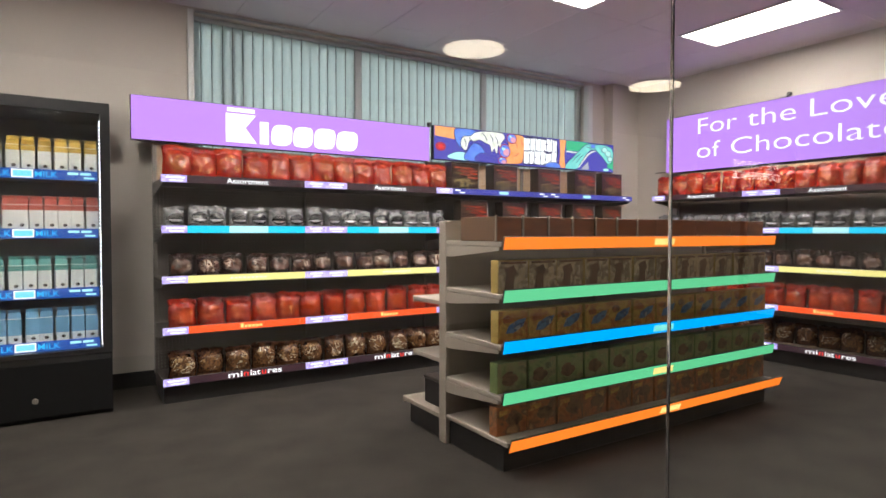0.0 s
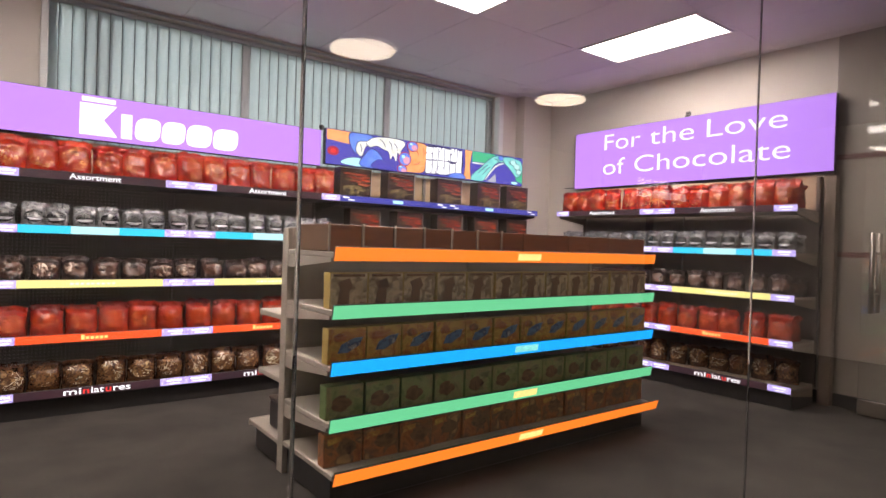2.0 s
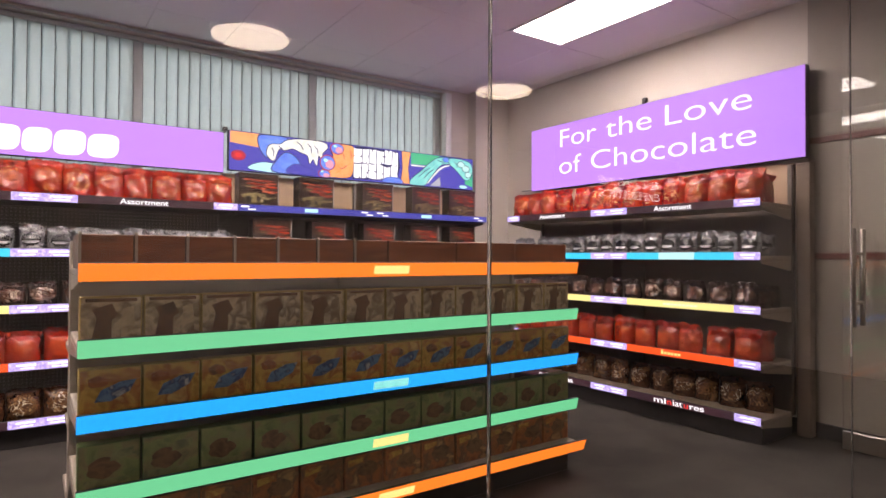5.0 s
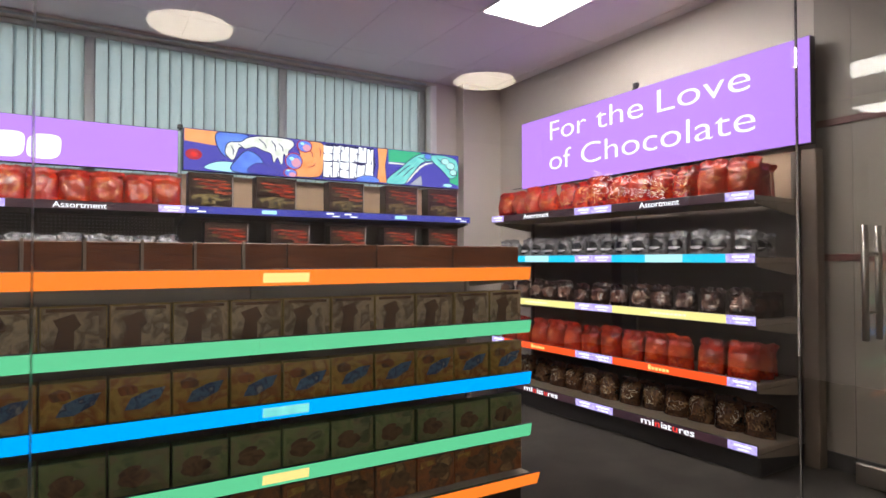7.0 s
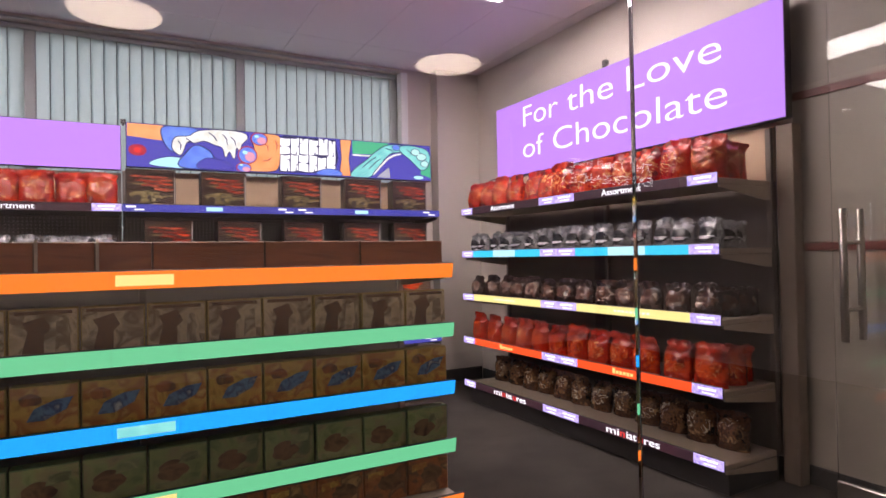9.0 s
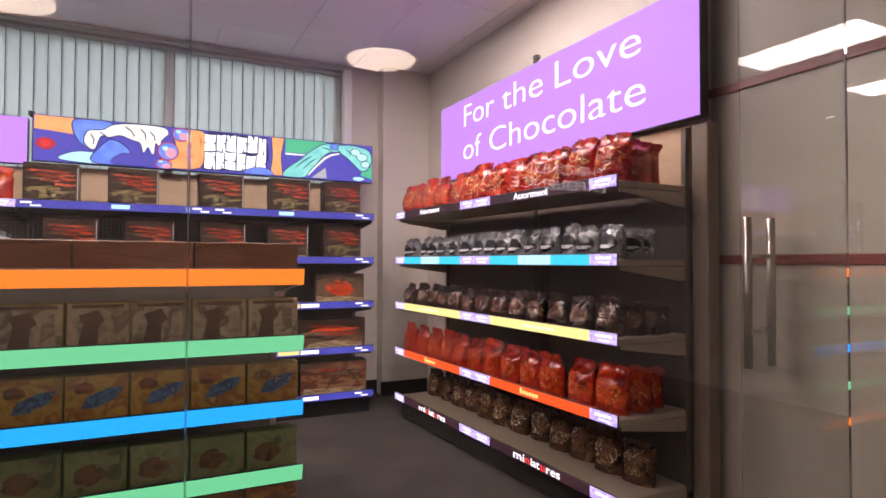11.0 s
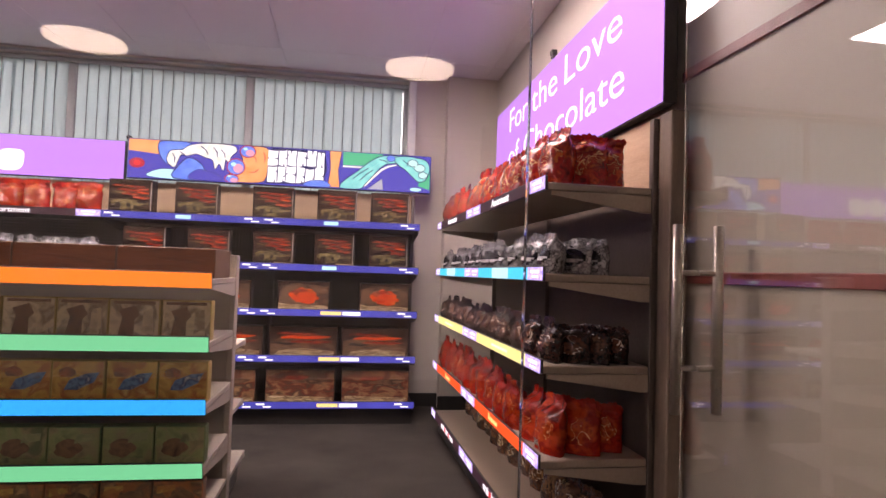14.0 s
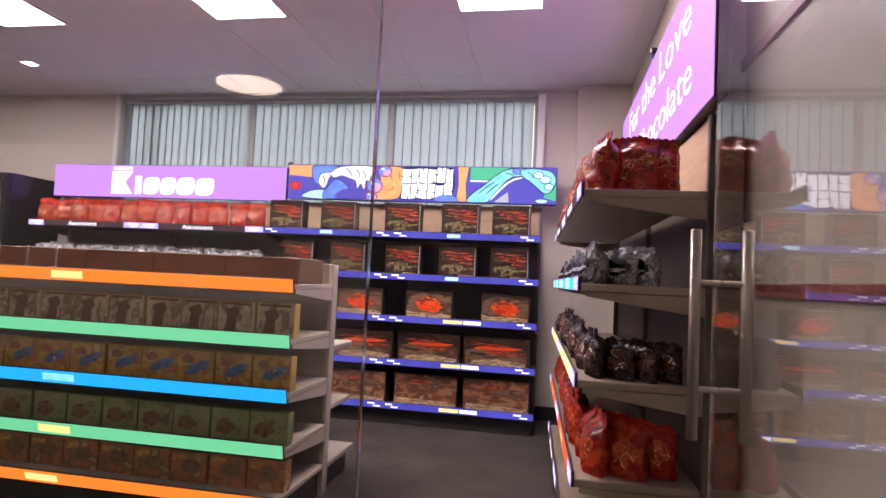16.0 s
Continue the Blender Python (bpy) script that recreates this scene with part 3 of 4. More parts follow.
for q in (((0.97, 0.24), (1.0, 0.215), (1.005, 0.18)), ((1.03, 0.13), (1.0, 0.10), (0.96, 0.095)), ((1.06, 0.27), (1.075, 0.23), (1.07, 0.19))):
    stroke(q, 0.008, ARTRED, 11)
# the title: two rows of ragged white blocks on ink
flat([(1.085, 0.012), (1.11, 0.30), (1.13, 0.315), (1.565, 0.308), (1.585, 0.16), (1.56, 0.06), (1.46, 0.055), (1.44, 0.02)], INK, 11)
gz = random.Random(21)
for r in (0, 1):
    x = 1.098
    for i in range(6):
        wd = (0.082, 0.064, 0.086, 0.07, 0.076, 0.08)[(i + 2 * r) % 6]
        z, hh = (0.032, 0.172)[r] + gz.uniform(-0.008, 0.006), gz.uniform(0.118, 0.134)
        k = gz.uniform(-0.008, 0.008)
        flat([(x, z + k), (x + wd * 0.5, z - 0.003), (x + wd * 0.93, z - k), (x + wd * 0.9, z + hh * 0.5), (x + wd * 0.96, z + hh + k), (x + wd * 0.45, z + hh * 0.95), (x + 0.004, z + hh)], WHITEGLOW, 12)
        for edge in gz.sample((0, 1, 2, 3), 2):
            a, c = gz.uniform(0.3, 0.7), gz.uniform(0.22, 0.42)
            tri = ((a - 0.1, -0.03), (a + 0.1, -0.03), (a + 0.03, c)) if edge < 2 else ((-0.03, a - 0.06), (-0.03, a + 0.06), (c, a + 0.02))
            flat([(x + wd * (p if edge != 3 else 0.93 - p), z + hh * (q if edge != 1 else 0.99 - q)) for p, q in tri], INK, 13)
        x += wd + 0.0015
inked(curve([(1.40, 0.012), (1.44, 0.05), (1.54, 0.06), (1.60, 0.04), (1.60, 0.012)], 3), ARTBLUE, 13, 0.005)
inked([(1.595, 0.012), (1.69, 0.012), (1.675, 0.16), (1.70, 0.315), (1.605, 0.315), (1.615, 0.16)], ARTORANGE, 9, 0.006)
# two teal arms reaching over a dark ground
flat([(1.715, 0.205), (2.05, 0.215), (2.05, 0.317), (1.715, 0.317)], ARTGREEN, 0)
flat([(1.715, 0.188), (1.93, 0.188), (1.93, 0.202), (1.715, 0.202)], ARTCREAM, 1)
flat([(2.36, 0.06), (2.462, 0.03), (2.462, 0.24), (2.40, 0.22)], ARTGREEN, 1)
inked(curve([(1.70, 0.012), (1.74, 0.08), (1.84, 0.155), (1.93, 0.235), (2.02, 0.29), (2.12, 0.31), (2.20, 0.30), (2.18, 0.255), (2.08, 0.235), (2.02, 0.19), (1.96, 0.12), (1.90, 0.05), (1.86, 0.012)], 4), ARTTEAL, 2)
stroke([(1.90, 0.03), (1.97, 0.11), (2.04, 0.18), (2.10, 0.215), (2.17, 0.232)], 0.018, ARTCREAM, 4)
inked([(1.93, 0.012), (2.05, 0.105), (2.06, 0.012)], WINART, 3, 0.005)
inked(curve([(2.15, 0.29), (2.24, 0.308), (2.34, 0.30), (2.42, 0.28), (2.455, 0.22), (2.44, 0.15), (2.41, 0.11), (2.36, 0.10), (2.30, 0.15), (2.24, 0.20), (2.18, 0.24)], 4), ARTTEAL, 5)
for x, z, rx, rz in ((2.37, 0.215, 0.045, 0.03), (2.40, 0.155, 0.036, 0.026), (2.31, 0.255, 0.04, 0.028)):
    inked(ring(x, z, rx, rz), ARTMINT, 7, 0.006)
inked(ring(2.12, 0.285, 0.034, 0.024), ARTBLUE, 7, 0.005)
inked(ring(2.34, 0.028, 0.05, 0.016), PALECYAN, 2, 0.004)
for q in (((1.80, 0.09), (1.87, 0.15), (1.93, 0.19)), ((1.86, 0.08), (1.92, 0.14), (1.97, 0.175)), ((2.02, 0.27), (2.07, 0.262), (2.10, 0.24)), ((2.22, 0.28), (2.26, 0.25), (2.265, 0.225))):
    stroke(q, 0.009, INK, 6)

RIGHT_TURN = -88.4
love = sign_case("sign_screen", "large lit purple sign screen with a white slogan", pose(5.905, 4.45, 1.885, 0, 0, -90), 2.65, 0.63, PURPLE)
for word, x, z, w in (("For", 0.36, 0.402, 0.45), ("the", 0.92, 0.402, 0.48), ("Love", 1.53, 0.402, 0.71), ("of", 0.35, 0.135, 0.28), ("Chocolate", 0.75, 0.135, 1.52)):
    lettering("slogan_word", word, WHITEGLOW, love, 0.178, pose(x + 0.05, -0.001, z) @ FACE, w, bold=-0.002)
bracket_camera(5.90, 3.06, 2.512)
part("side_rod", rod((-0.17, 0.03, 0.02), (0.0, 0.03, 0.02), 0.006, 8), BLACK, love)

# ---- products ----
G = random.Random(11)


def bag_mesh(w, h, d, seed, panels):
    """A filled film bag: slumped pillow body, pinched shoulders, flat saw-toothed head.
    panels: prints on its front, each as centre and half size in u, then in v."""
    g = random.Random(seed)
    nu, nv = 19, 21
    off = Vector((seed * 3.1, seed * 1.7, 0))
    lean, ph, dent = g.uniform(-0.035, 0.02), g.uniform(0, 6), g.uniform(0.02, 0.06)
    bm = bmesh.new()
    grid = {}
    for side in (-1, 1):
        for j in range(nv):
            v = j / (nv - 1)
            neck = min(1.0, max(0.0, (v - 0.68) / 0.2))
            for i in range(nu):
                u = 2 * i / (nu - 1) - 1
                if side == 1 and i in (0, nu - 1):
                    grid[side, i, j] = grid[-1, i, j]
                    continue
                belly = 0.78 + 0.22 * math.sin(math.pi * min(1, v * 1.25 + 0.08))
                t = (1 - abs(u) ** 3.2) * belly * (1 - 0.93 * neck * neck * (3 - 2 * neck))
                k = 1 - dent * math.sin(math.pi * min(1, v * 1.05)) - 0.05 * math.sin(math.pi * neck) + (0.03 if v > 0.93 else 0)
                x, y, z = u * w / 2 * k, side * d / 2 * t, v * h
                pinch = math.sin(7 * u + ph + side) * math.sin(math.pi * min(1, neck * 0.75 + 0.05))
                y += 0.007 * pinch + lean * neck ** 2
                lump = noise.noise(Vector((x * 20, z * 17, side * 3.0)) + off)
                crease = noise.noise(Vector((x * 48 + z * 20, z * 30, side * 7.0)) + off)
                y += (0.009 * lump + 0.0035 * crease) * (0.25 + t)
                x += 0.006 * noise.noise(Vector((z * 26, side * abs(u), 5)) + off)
                if v > 0.75:
                    z += 0.014 * (v - 0.75) * 4 * noise.noise(Vector((u * 2.2, 2, 8)) + off) - 0.016 * abs(u) ** 5 * (v - 0.75) * 4
                if j == nv - 1:
                    z += 0.0035 * (1 if i % 2 else -1)
                if j == 0:
                    z = 0
                grid[side, i, j] = bm.verts.new((x, y, z))
    prints = [bmesh.new() for _ in panels]
    for side in (-1, 1):
        for j in range(nv - 1):
            for i in range(nu - 1):
                q = [grid[side, i, j], grid[side, i + 1, j], grid[side, i + 1, j + 1], grid[side, i, j + 1]]
                f = bm.faces.new(q if side == -1 else q[::-1])
                f.smooth = True
                cu, cv = (i + 0.5) / (nu - 1), (j + 0.5) / (nv - 1)
                for k, ((a, ra, b, rb), pb) in enumerate(zip(panels, prints)):
                    if side == -1 and ((cu - a) / ra) ** 2 + ((cv - b) / rb) ** 2 < 1:
                        pf = pb.faces.new([pb.verts.new(c.co + Vector((0, -0.002 - 0.0015 * k, 0))) for c in q])
                        pf.smooth = True
    bm.faces.new([grid[-1, i, 0] for i in range(nu)] + [grid[1, i, 0] for i in range(nu - 2, 0, -1)])
    for pb in prints:
        bmesh.ops.remove_doubles(pb, verts=pb.verts[:], dist=0.0001)
    return bm, prints


def bag_kind(label, group, w, h, d, film, prints, variants=4):
    """Differing bags of one kind, as lists of meshes: the film, then its prints."""
    out = []
    for k in range(variants):
        bm, pbs = bag_mesh(w, h, d, 5 * k + 1 + int(w * 1000) % 17, [p for _, p in prints])
        out.append([to_mesh("film", bm, film)] + [to_mesh("print", pb, mat) for pb, (mat, _) in zip(pbs, prints)])
    return dict(label=label, group=group, meshes=out, w=w)


RED = foil("red_bag_film", [lin(104, 10, 8), lin(176, 26, 12), lin(150, 18, 11), lin(204, 62, 18), lin(122, 13, 9)], 0.27, 9, 0.0, 0.8)
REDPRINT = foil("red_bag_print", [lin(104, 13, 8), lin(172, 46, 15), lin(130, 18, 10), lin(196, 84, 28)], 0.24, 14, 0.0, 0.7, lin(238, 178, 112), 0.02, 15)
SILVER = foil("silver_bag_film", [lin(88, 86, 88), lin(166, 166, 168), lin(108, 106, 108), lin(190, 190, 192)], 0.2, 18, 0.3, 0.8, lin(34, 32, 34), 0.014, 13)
DARKPRINT = foil("black_bag_badge", [lin(10, 9, 11), lin(26, 23, 26), lin(16, 14, 16)], 0.25, 20, 0.0, 0.4)
SILVERBAND = foil("pale_bag_band", [lin(150, 148, 150), lin(206, 204, 206), lin(120, 118, 122)], 0.3, 30, 0.1, 0.4)
DARK = foil("dark_bag_film", [lin(22, 14, 13), lin(58, 36, 30), lin(34, 22, 20), lin(84, 56, 46)], 0.17, 13, 0.05, 0.9)
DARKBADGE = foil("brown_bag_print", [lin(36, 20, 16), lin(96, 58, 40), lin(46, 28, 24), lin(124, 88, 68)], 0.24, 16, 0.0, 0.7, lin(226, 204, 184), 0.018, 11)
ORANGEBAG = foil("orange_bag_film", [lin(112, 20, 8), lin(172, 36, 11), lin(144, 27, 10), lin(194, 60, 17)], 0.22, 8, 0.0, 0.8)
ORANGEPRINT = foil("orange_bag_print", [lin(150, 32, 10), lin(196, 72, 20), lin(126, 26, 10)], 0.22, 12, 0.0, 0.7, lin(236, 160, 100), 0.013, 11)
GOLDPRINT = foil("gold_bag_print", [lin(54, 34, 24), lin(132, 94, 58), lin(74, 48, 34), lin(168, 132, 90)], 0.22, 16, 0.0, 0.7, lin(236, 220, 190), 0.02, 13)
GOLD = foil("gold_bag_film", [lin(34, 20, 16), lin(92, 58, 36), lin(56, 34, 26), lin(128, 92, 60)], 0.18, 14, 0.05, 0.8)

KINDS = [
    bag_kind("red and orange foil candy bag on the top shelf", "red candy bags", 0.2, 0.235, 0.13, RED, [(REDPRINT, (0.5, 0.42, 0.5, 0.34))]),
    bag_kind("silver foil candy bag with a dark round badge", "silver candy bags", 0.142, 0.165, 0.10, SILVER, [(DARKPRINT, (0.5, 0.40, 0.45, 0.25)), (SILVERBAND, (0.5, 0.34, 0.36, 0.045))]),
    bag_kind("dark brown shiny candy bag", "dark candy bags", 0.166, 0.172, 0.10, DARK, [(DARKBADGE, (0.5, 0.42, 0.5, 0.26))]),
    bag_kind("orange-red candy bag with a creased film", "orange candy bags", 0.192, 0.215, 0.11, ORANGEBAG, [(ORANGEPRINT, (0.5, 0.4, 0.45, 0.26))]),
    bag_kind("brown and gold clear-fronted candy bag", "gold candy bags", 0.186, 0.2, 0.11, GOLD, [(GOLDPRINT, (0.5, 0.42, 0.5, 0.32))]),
]


def put_bag(kind, m):
    film, *prints = G.choice(kind["meshes"])
    t = tagged(new("candy_bag", film), kind["label"], "candy bag", kind["group"])
    t.matrix_basis = m
    for me in prints:
        shared("print", me, t, Matrix.Identity(4))
    return t


# ---- shelf units ----
LEVELS = (1.54, 1.19, 0.84, 0.485, 0.13)


def shelf_unit(name, label, m, length, depth, strips, board, back, top_board, back_top):
    t = thing(name, label, "shelf", m)
    part("base", block(0.01, length - 0.01, 0.05, depth - 0.02, 0, LEVELS[4] - 0.004, 0.004), BLACK, t, "black base plinth")
    part("back_panel", block(0.0, length, depth - 0.018, depth, LEVELS[4], LEVELS[0] + 0.03), back, t)
    part("back_panel", block(0.0, length, depth - 0.018, depth, LEVELS[0] + 0.032, back_top), top_board, t, "tan board above the top shelf")
    for x in (0.0, length / 2 - 0.015, length - 0.03):
        part("upright", block(x, x + 0.03, depth - 0.045, depth - 0.0185, LEVELS[4], back_top - 0.01, 0.003), back, t)
    boards = []
    for z in LEVELS:
        s = part("shelf", block(0.004, length - 0.004, 0.012, depth - 0.046, z, z + 0.03, 0.004), board, t)
        for x in (0.004, length - 0.016):
            part("bracket", slab_bracket(x, depth, z), board, s)
        part("strip_holder", block(0.0, length, 0.0, 0.0115, z + 0.0, z + 0.056, 0.002), BLACK, s)
        boards.append(s)
    for s, z, row in zip(boards, LEVELS, strips):
        for x0, x1, mat, nm in row:
            part(nm, block(x0, x1, -0.0035, -0.0004, z + 0.003, z + 0.053), mat, s)
    return t, boards


def slab_bracket(x, depth, z):
    """Side bracket, deep at the back and shallow towards the front."""
    bm = bmesh.new()
    pts = ((0.03, z - 0.002), (0.03, z - 0.018), (depth - 0.08, z - 0.07), (depth - 0.047, z - 0.07), (depth - 0.047, z - 0.002))
    a = [bm.verts.new((x, py, pz)) for py, pz in pts]
    b = [bm.verts.new((x + 0.012, py, pz)) for py, pz in pts]
    bm.faces.new(a)
    bm.faces.new(b[::-1])
    for i in range(len(a)):
        j = (i + 1) % len(a)
        bm.faces.new((a[i], b[i], b[j], a[j]))
    bmesh.ops.recalc_face_normals(bm, faces=bm.faces[:])
    return bm


def candy_strips(L):
    """The five lit shelf edges of a candy unit, between lavender price tags."""
    tags = ((0.0, 0.165), (1.01, 1.36), (L - 0.17, L))
    gaps = ((0.166, 1.009), (1.361, L - 0.171))
    rows = []
    for mat in (MAROON, CYAN, YELLOW, REDORANGE, MAROON):
        row = [(a, b, TAG, "price_tag") for a, b in tags]
        for a, b in gaps:
            if mat is CYAN:
                q = (b - a) / 3
                row += [(a, a + q - 0.001, CYAN, "edge_strip"), (a + q, a + 2 * q - 0.001, PALECYAN, "edge_strip"), (a + 2 * q, b, CYAN, "edge_strip")]
            else:
                row.append((a, b, mat, "edge_strip"))
        rows.append(row)
    return rows


def candy_words(boards):
    for s, z, word, w in ((boards[0], LEVELS[0], "Assortment", 0.30), (boards[4], LEVELS[4], "miniatures", 0.39)):
        for x in (0.43, 1.60):
            if word[0] == "A":
                lettering("lettering", word, WHITEGLOW, s, 0.037, pose(x, -0.004, z + 0.011) @ FACE, w, bold=0.0006)
                continue
            for bit, a, b, mat in (("mi", 0.0, 0.255, WHITEGLOW), ("n", 0.28, 0.37, LETTERRED), ("iat", 0.40, 0.59, WHITEGLOW), ("u", 0.615, 0.70, LETTERRED), ("res", 0.73, 1.0, WHITEGLOW)):
                lettering("lettering", bit, mat, s, 0.043, pose(x + w * a, -0.004, z + 0.011) @ FACE, w * (b - a), bold=0.0006)
    for x in (0.52, 1.66):
        s, z = boards[3], LEVELS[3]
        for i in range(6):
            part("mark_shape", block(x + 0.027 * i, x + 0.027 * i + 0.02, -0.0052, -0.004, z + 0.014 + 0.002 * (i % 2), z + (0.046 if i == 0 else 0.034), 0.0), CREAM, s)
    for x in (0.45, 1.68):
        s, z = boards[2], LEVELS[2]
        for i in range(9):
            part("mark_shape", block(x + 0.03 * i, x + 0.03 * i + 0.02, -0.0052, -0.004, z + 0.022, z + 0.034), ARTCREAM, s)
    for s, z in zip(boards, LEVELS):
        for a, b in ((0.03, 0.15), (1.05, 1.15), (1.21, 1.33), (2.24, 2.34)):
            part("price_bar", block(a, b, -0.0052, -0.004, z + 0.03, z + 0.042), WHITEGLOW, s)
            part("price_bar", block(a + 0.02, b - 0.01, -0.0052, -0.004, z + 0.012, z + 0.02), WHITEGLOW, s)


ROWS_OF = ((0, 13, 0.03), (1, 16, 0.02), (2, 13, 0.04), (3, 12, 0.04), (4, 12, 0.04))


def fill_candy(m, L, set_back):
    """Bags along each shelf's front, those of the base shelf set back."""
    for (k, n, margin), z in zip(ROWS_OF, LEVELS):
        kind = KINDS[k]
        step = (L - 2 * margin) / n
        for i in range(n):
            x = margin + step * (i + 0.5) + G.uniform(-0.012, 0.012)
            put_bag(kind, m @ pose(x, 0.075 + (set_back if k == 4 else 0.0) + G.uniform(-0.012, 0.02), z + 0.0305, G.uniform(-9, 0), 0, G.uniform(-9, 9)) @ Matrix.Diagonal((1, 1, G.uniform(0.94, 1.05), 1)))



KL = 2.375
K_AT = pose(0.535, 4.43, 0)
unit, boards = shelf_unit("shelf_unit", "dark wall shelf unit of candy bags with five lit edge strips", K_AT, KL, 0.50, candy_strips(KL), DARKSHELF, PEG, TANBOARD, 1.86)
candy_words(boards)
fill_candy(K_AT, KL, 0)

RL = 2.37
R_AT = pose(5.412, 4.255, 0, 0, 0, RIGHT_TURN)
unit, boards = shelf_unit("shelf_unit", "side wall shelf unit of candy bags with lit edge strips", R_AT, RL, 0.49, candy_strips(RL), GREYSHELF, BROWNBACK, TANBOARD, 1.86)
candy_words(boards)
fill_candy(R_AT, RL, 0.2)
for k, x, y in ((0, 2.28, 0.19), (0, 2.25, 0.275), (1, 2.28, 0.165), (1, 2.27, 0.255), (2, 2.27, 0.165), (2, 2.28, 0.25), (2, 2.26, 0.335), (3, 2.27, 0.195), (3, 2.24, 0.30), (3, 2.06, 0.20)):
    put_bag(KINDS[k], R_AT @ pose(x, y, LEVELS[k] + 0.0305, G.uniform(-8, 0), 0, G.uniform(50, 68) if k in (0, 3) else G.uniform(20, 50)) @ Matrix.Diagonal((1, 0.9, G.uniform(0.84, 0.96), 1)))
end = thing("end_post", "brown wood end post beside the candy shelf", "post", pose(5.984, 1.83, 0))
part("post", block(-0.046, 0.036, -0.04, 0.05, 0.0, 1.86, 0.008, 2), WOOD, end)

ZL = 2.375
Z_AT = pose(2.915, 4.43, 0)
zrows = []
for r in range(5):
    zrows.append([(0.0, ZL, INDIGO, "edge_strip")])
unit, boards = shelf_unit("shelf_unit", "black pegboard shelf unit of boxed toys with indigo lit edges", Z_AT, ZL, 0.50, zrows, DARKSHELF, PEG, TANBOARD, 1.88)
for r, (s, z) in enumerate(zip(boards, LEVELS)):
    for a in (0.02, 1.02, 1.17, 2.22):
        part("price_bar", block(a, a + 0.06, -0.0052, -0.004, z + 0.03, z + 0.043), WHITEGLOW, s)
        part("price_bar", block(a + 0.05, a + 0.11, -0.0052, -0.004, z + 0.012, z + 0.022), WHITEGLOW, s)
    if r < 2:
        for a in (0.52, 1.62):
            part("name_bar", block(a, a + 0.11, -0.0052, -0.004, z + 0.014, z + 0.042), PALECYAN, s)
    else:
        part("name_bar", block(1.62, 1.78, -0.0052, -0.004, z + 0.014, z + 0.042), CREAM, s)
        part("name_bar", block(1.79, 1.93, -0.0052, -0.004, z + 0.014, z + 0.042), WHITEGLOW, s)


# ---- boxed goods ----
def box_kind(w, h, d, side, front, extras=()):
    """A carton and the prints on its front: extras are (bmesh maker, material) laid over the art."""
    body = to_mesh("carton", block(-w / 2, w / 2, 0, d, 0, h, 0.003), side)
    face = to_mesh("front_print", block(-w / 2 + 0.004, w / 2 - 0.004, -0.0018, -0.0002, 0.004, h - 0.004), front)
    more = [to_mesh(nm, bm, mat) for nm, bm, mat in extras]
    return body, face, more


def put_box(kind, m, label, group, category="boxed toy", name="toy_box"):
    body, face, more = kind
    t = tagged(new(name, body), label, category, group)
    t.matrix_basis = m
    shared("front_print", face, t, Matrix.Identity(4))
    for me in more:
        shared(me.name.split(".")[0], me, t, Matrix.Identity(4))
    return t


TOYDARK = printed("toy_box_dark", [lin(20, 14, 12), lin(50, 28, 22), lin(30, 21, 18), lin(78, 56, 42), lin(26, 19, 16)], 24, stretch=(0.5, 1, 1.6))
TOYSIDE = surface("toy_box_side", (0.02, 0.014, 0.012), (0.05, 0.032, 0.026), 0.4)
TOYRED = printed("toy_print_red", [lin(70, 20, 14), lin(190, 52, 28), lin(60, 24, 18), lin(214, 104, 72), lin(120, 30, 18)], 34, stretch=(0.5, 1, 1.8))
TOYORANGE = printed("toy_print_orange", [lin(190, 48, 14), lin(244, 92, 26), lin(214, 62, 18), lin(250, 130, 50)], 16, stretch=(0.6, 1, 1.4))
TOYCREAM = printed("toy_print_olive", [lin(70, 60, 40), lin(150, 136, 92), lin(34, 28, 22), lin(186, 172, 128)], 34, stretch=(0.8, 1, 1.2))
TOYBAND = printed("toy_print_band", [lin(120, 96, 70), lin(206, 184, 146), lin(110, 82, 60), lin(226, 208, 172)], 22, stretch=(0.5, 1, 3))
TOYMID = printed("toy_print_brown", [lin(70, 50, 40), lin(128, 98, 76), lin(62, 44, 36), lin(150, 122, 96)], 10, stretch=(0.5, 1, 1.3))
TOYTAN = printed("toy_print_tan", [lin(92, 66, 48), lin(160, 120, 86), lin(116, 56, 40), lin(86, 68, 56), lin(176, 142, 106)], 13, stretch=(0.6, 1, 1.3))
TOYGREY = surface("toy_print_edge", (0.28, 0.26, 0.24), (0.46, 0.43, 0.40), 0.35)


def oval_points(cx, cz, rx, rz, sides, wob, seed):
    g = random.Random(seed)
    return [(cx + rx * (1 + wob * g.uniform(-1, 1)) * math.cos(2 * math.pi * i / sides), cz + rz * (1 + wob * g.uniform(-1, 1)) * math.sin(2 * math.pi * i / sides)) for i in range(sides)]


def streak(x0, x1, z, h, lean, mat, layer=0):
    """A tapering swoosh of the printed blaster."""
    n, up, low = 9, [], []
    for i in range(n):
        u = i / (n - 1)
        k = h * (0.25 + 0.75 * math.sin(math.pi * (0.1 + 0.85 * u)))
        zc = z + lean * u + 0.15 * h * math.sin(7 * u)
        up.append((x0 + (x1 - x0) * u, zc + k * (0.5 + 0.2 * math.sin(11 * u))))
        low.append((x0 + (x1 - x0) * u, zc - k * 0.5))
    return ("art", at(slab(low + up[::-1]), 0, -0.0042 - 0.0003 * layer, 0), mat)


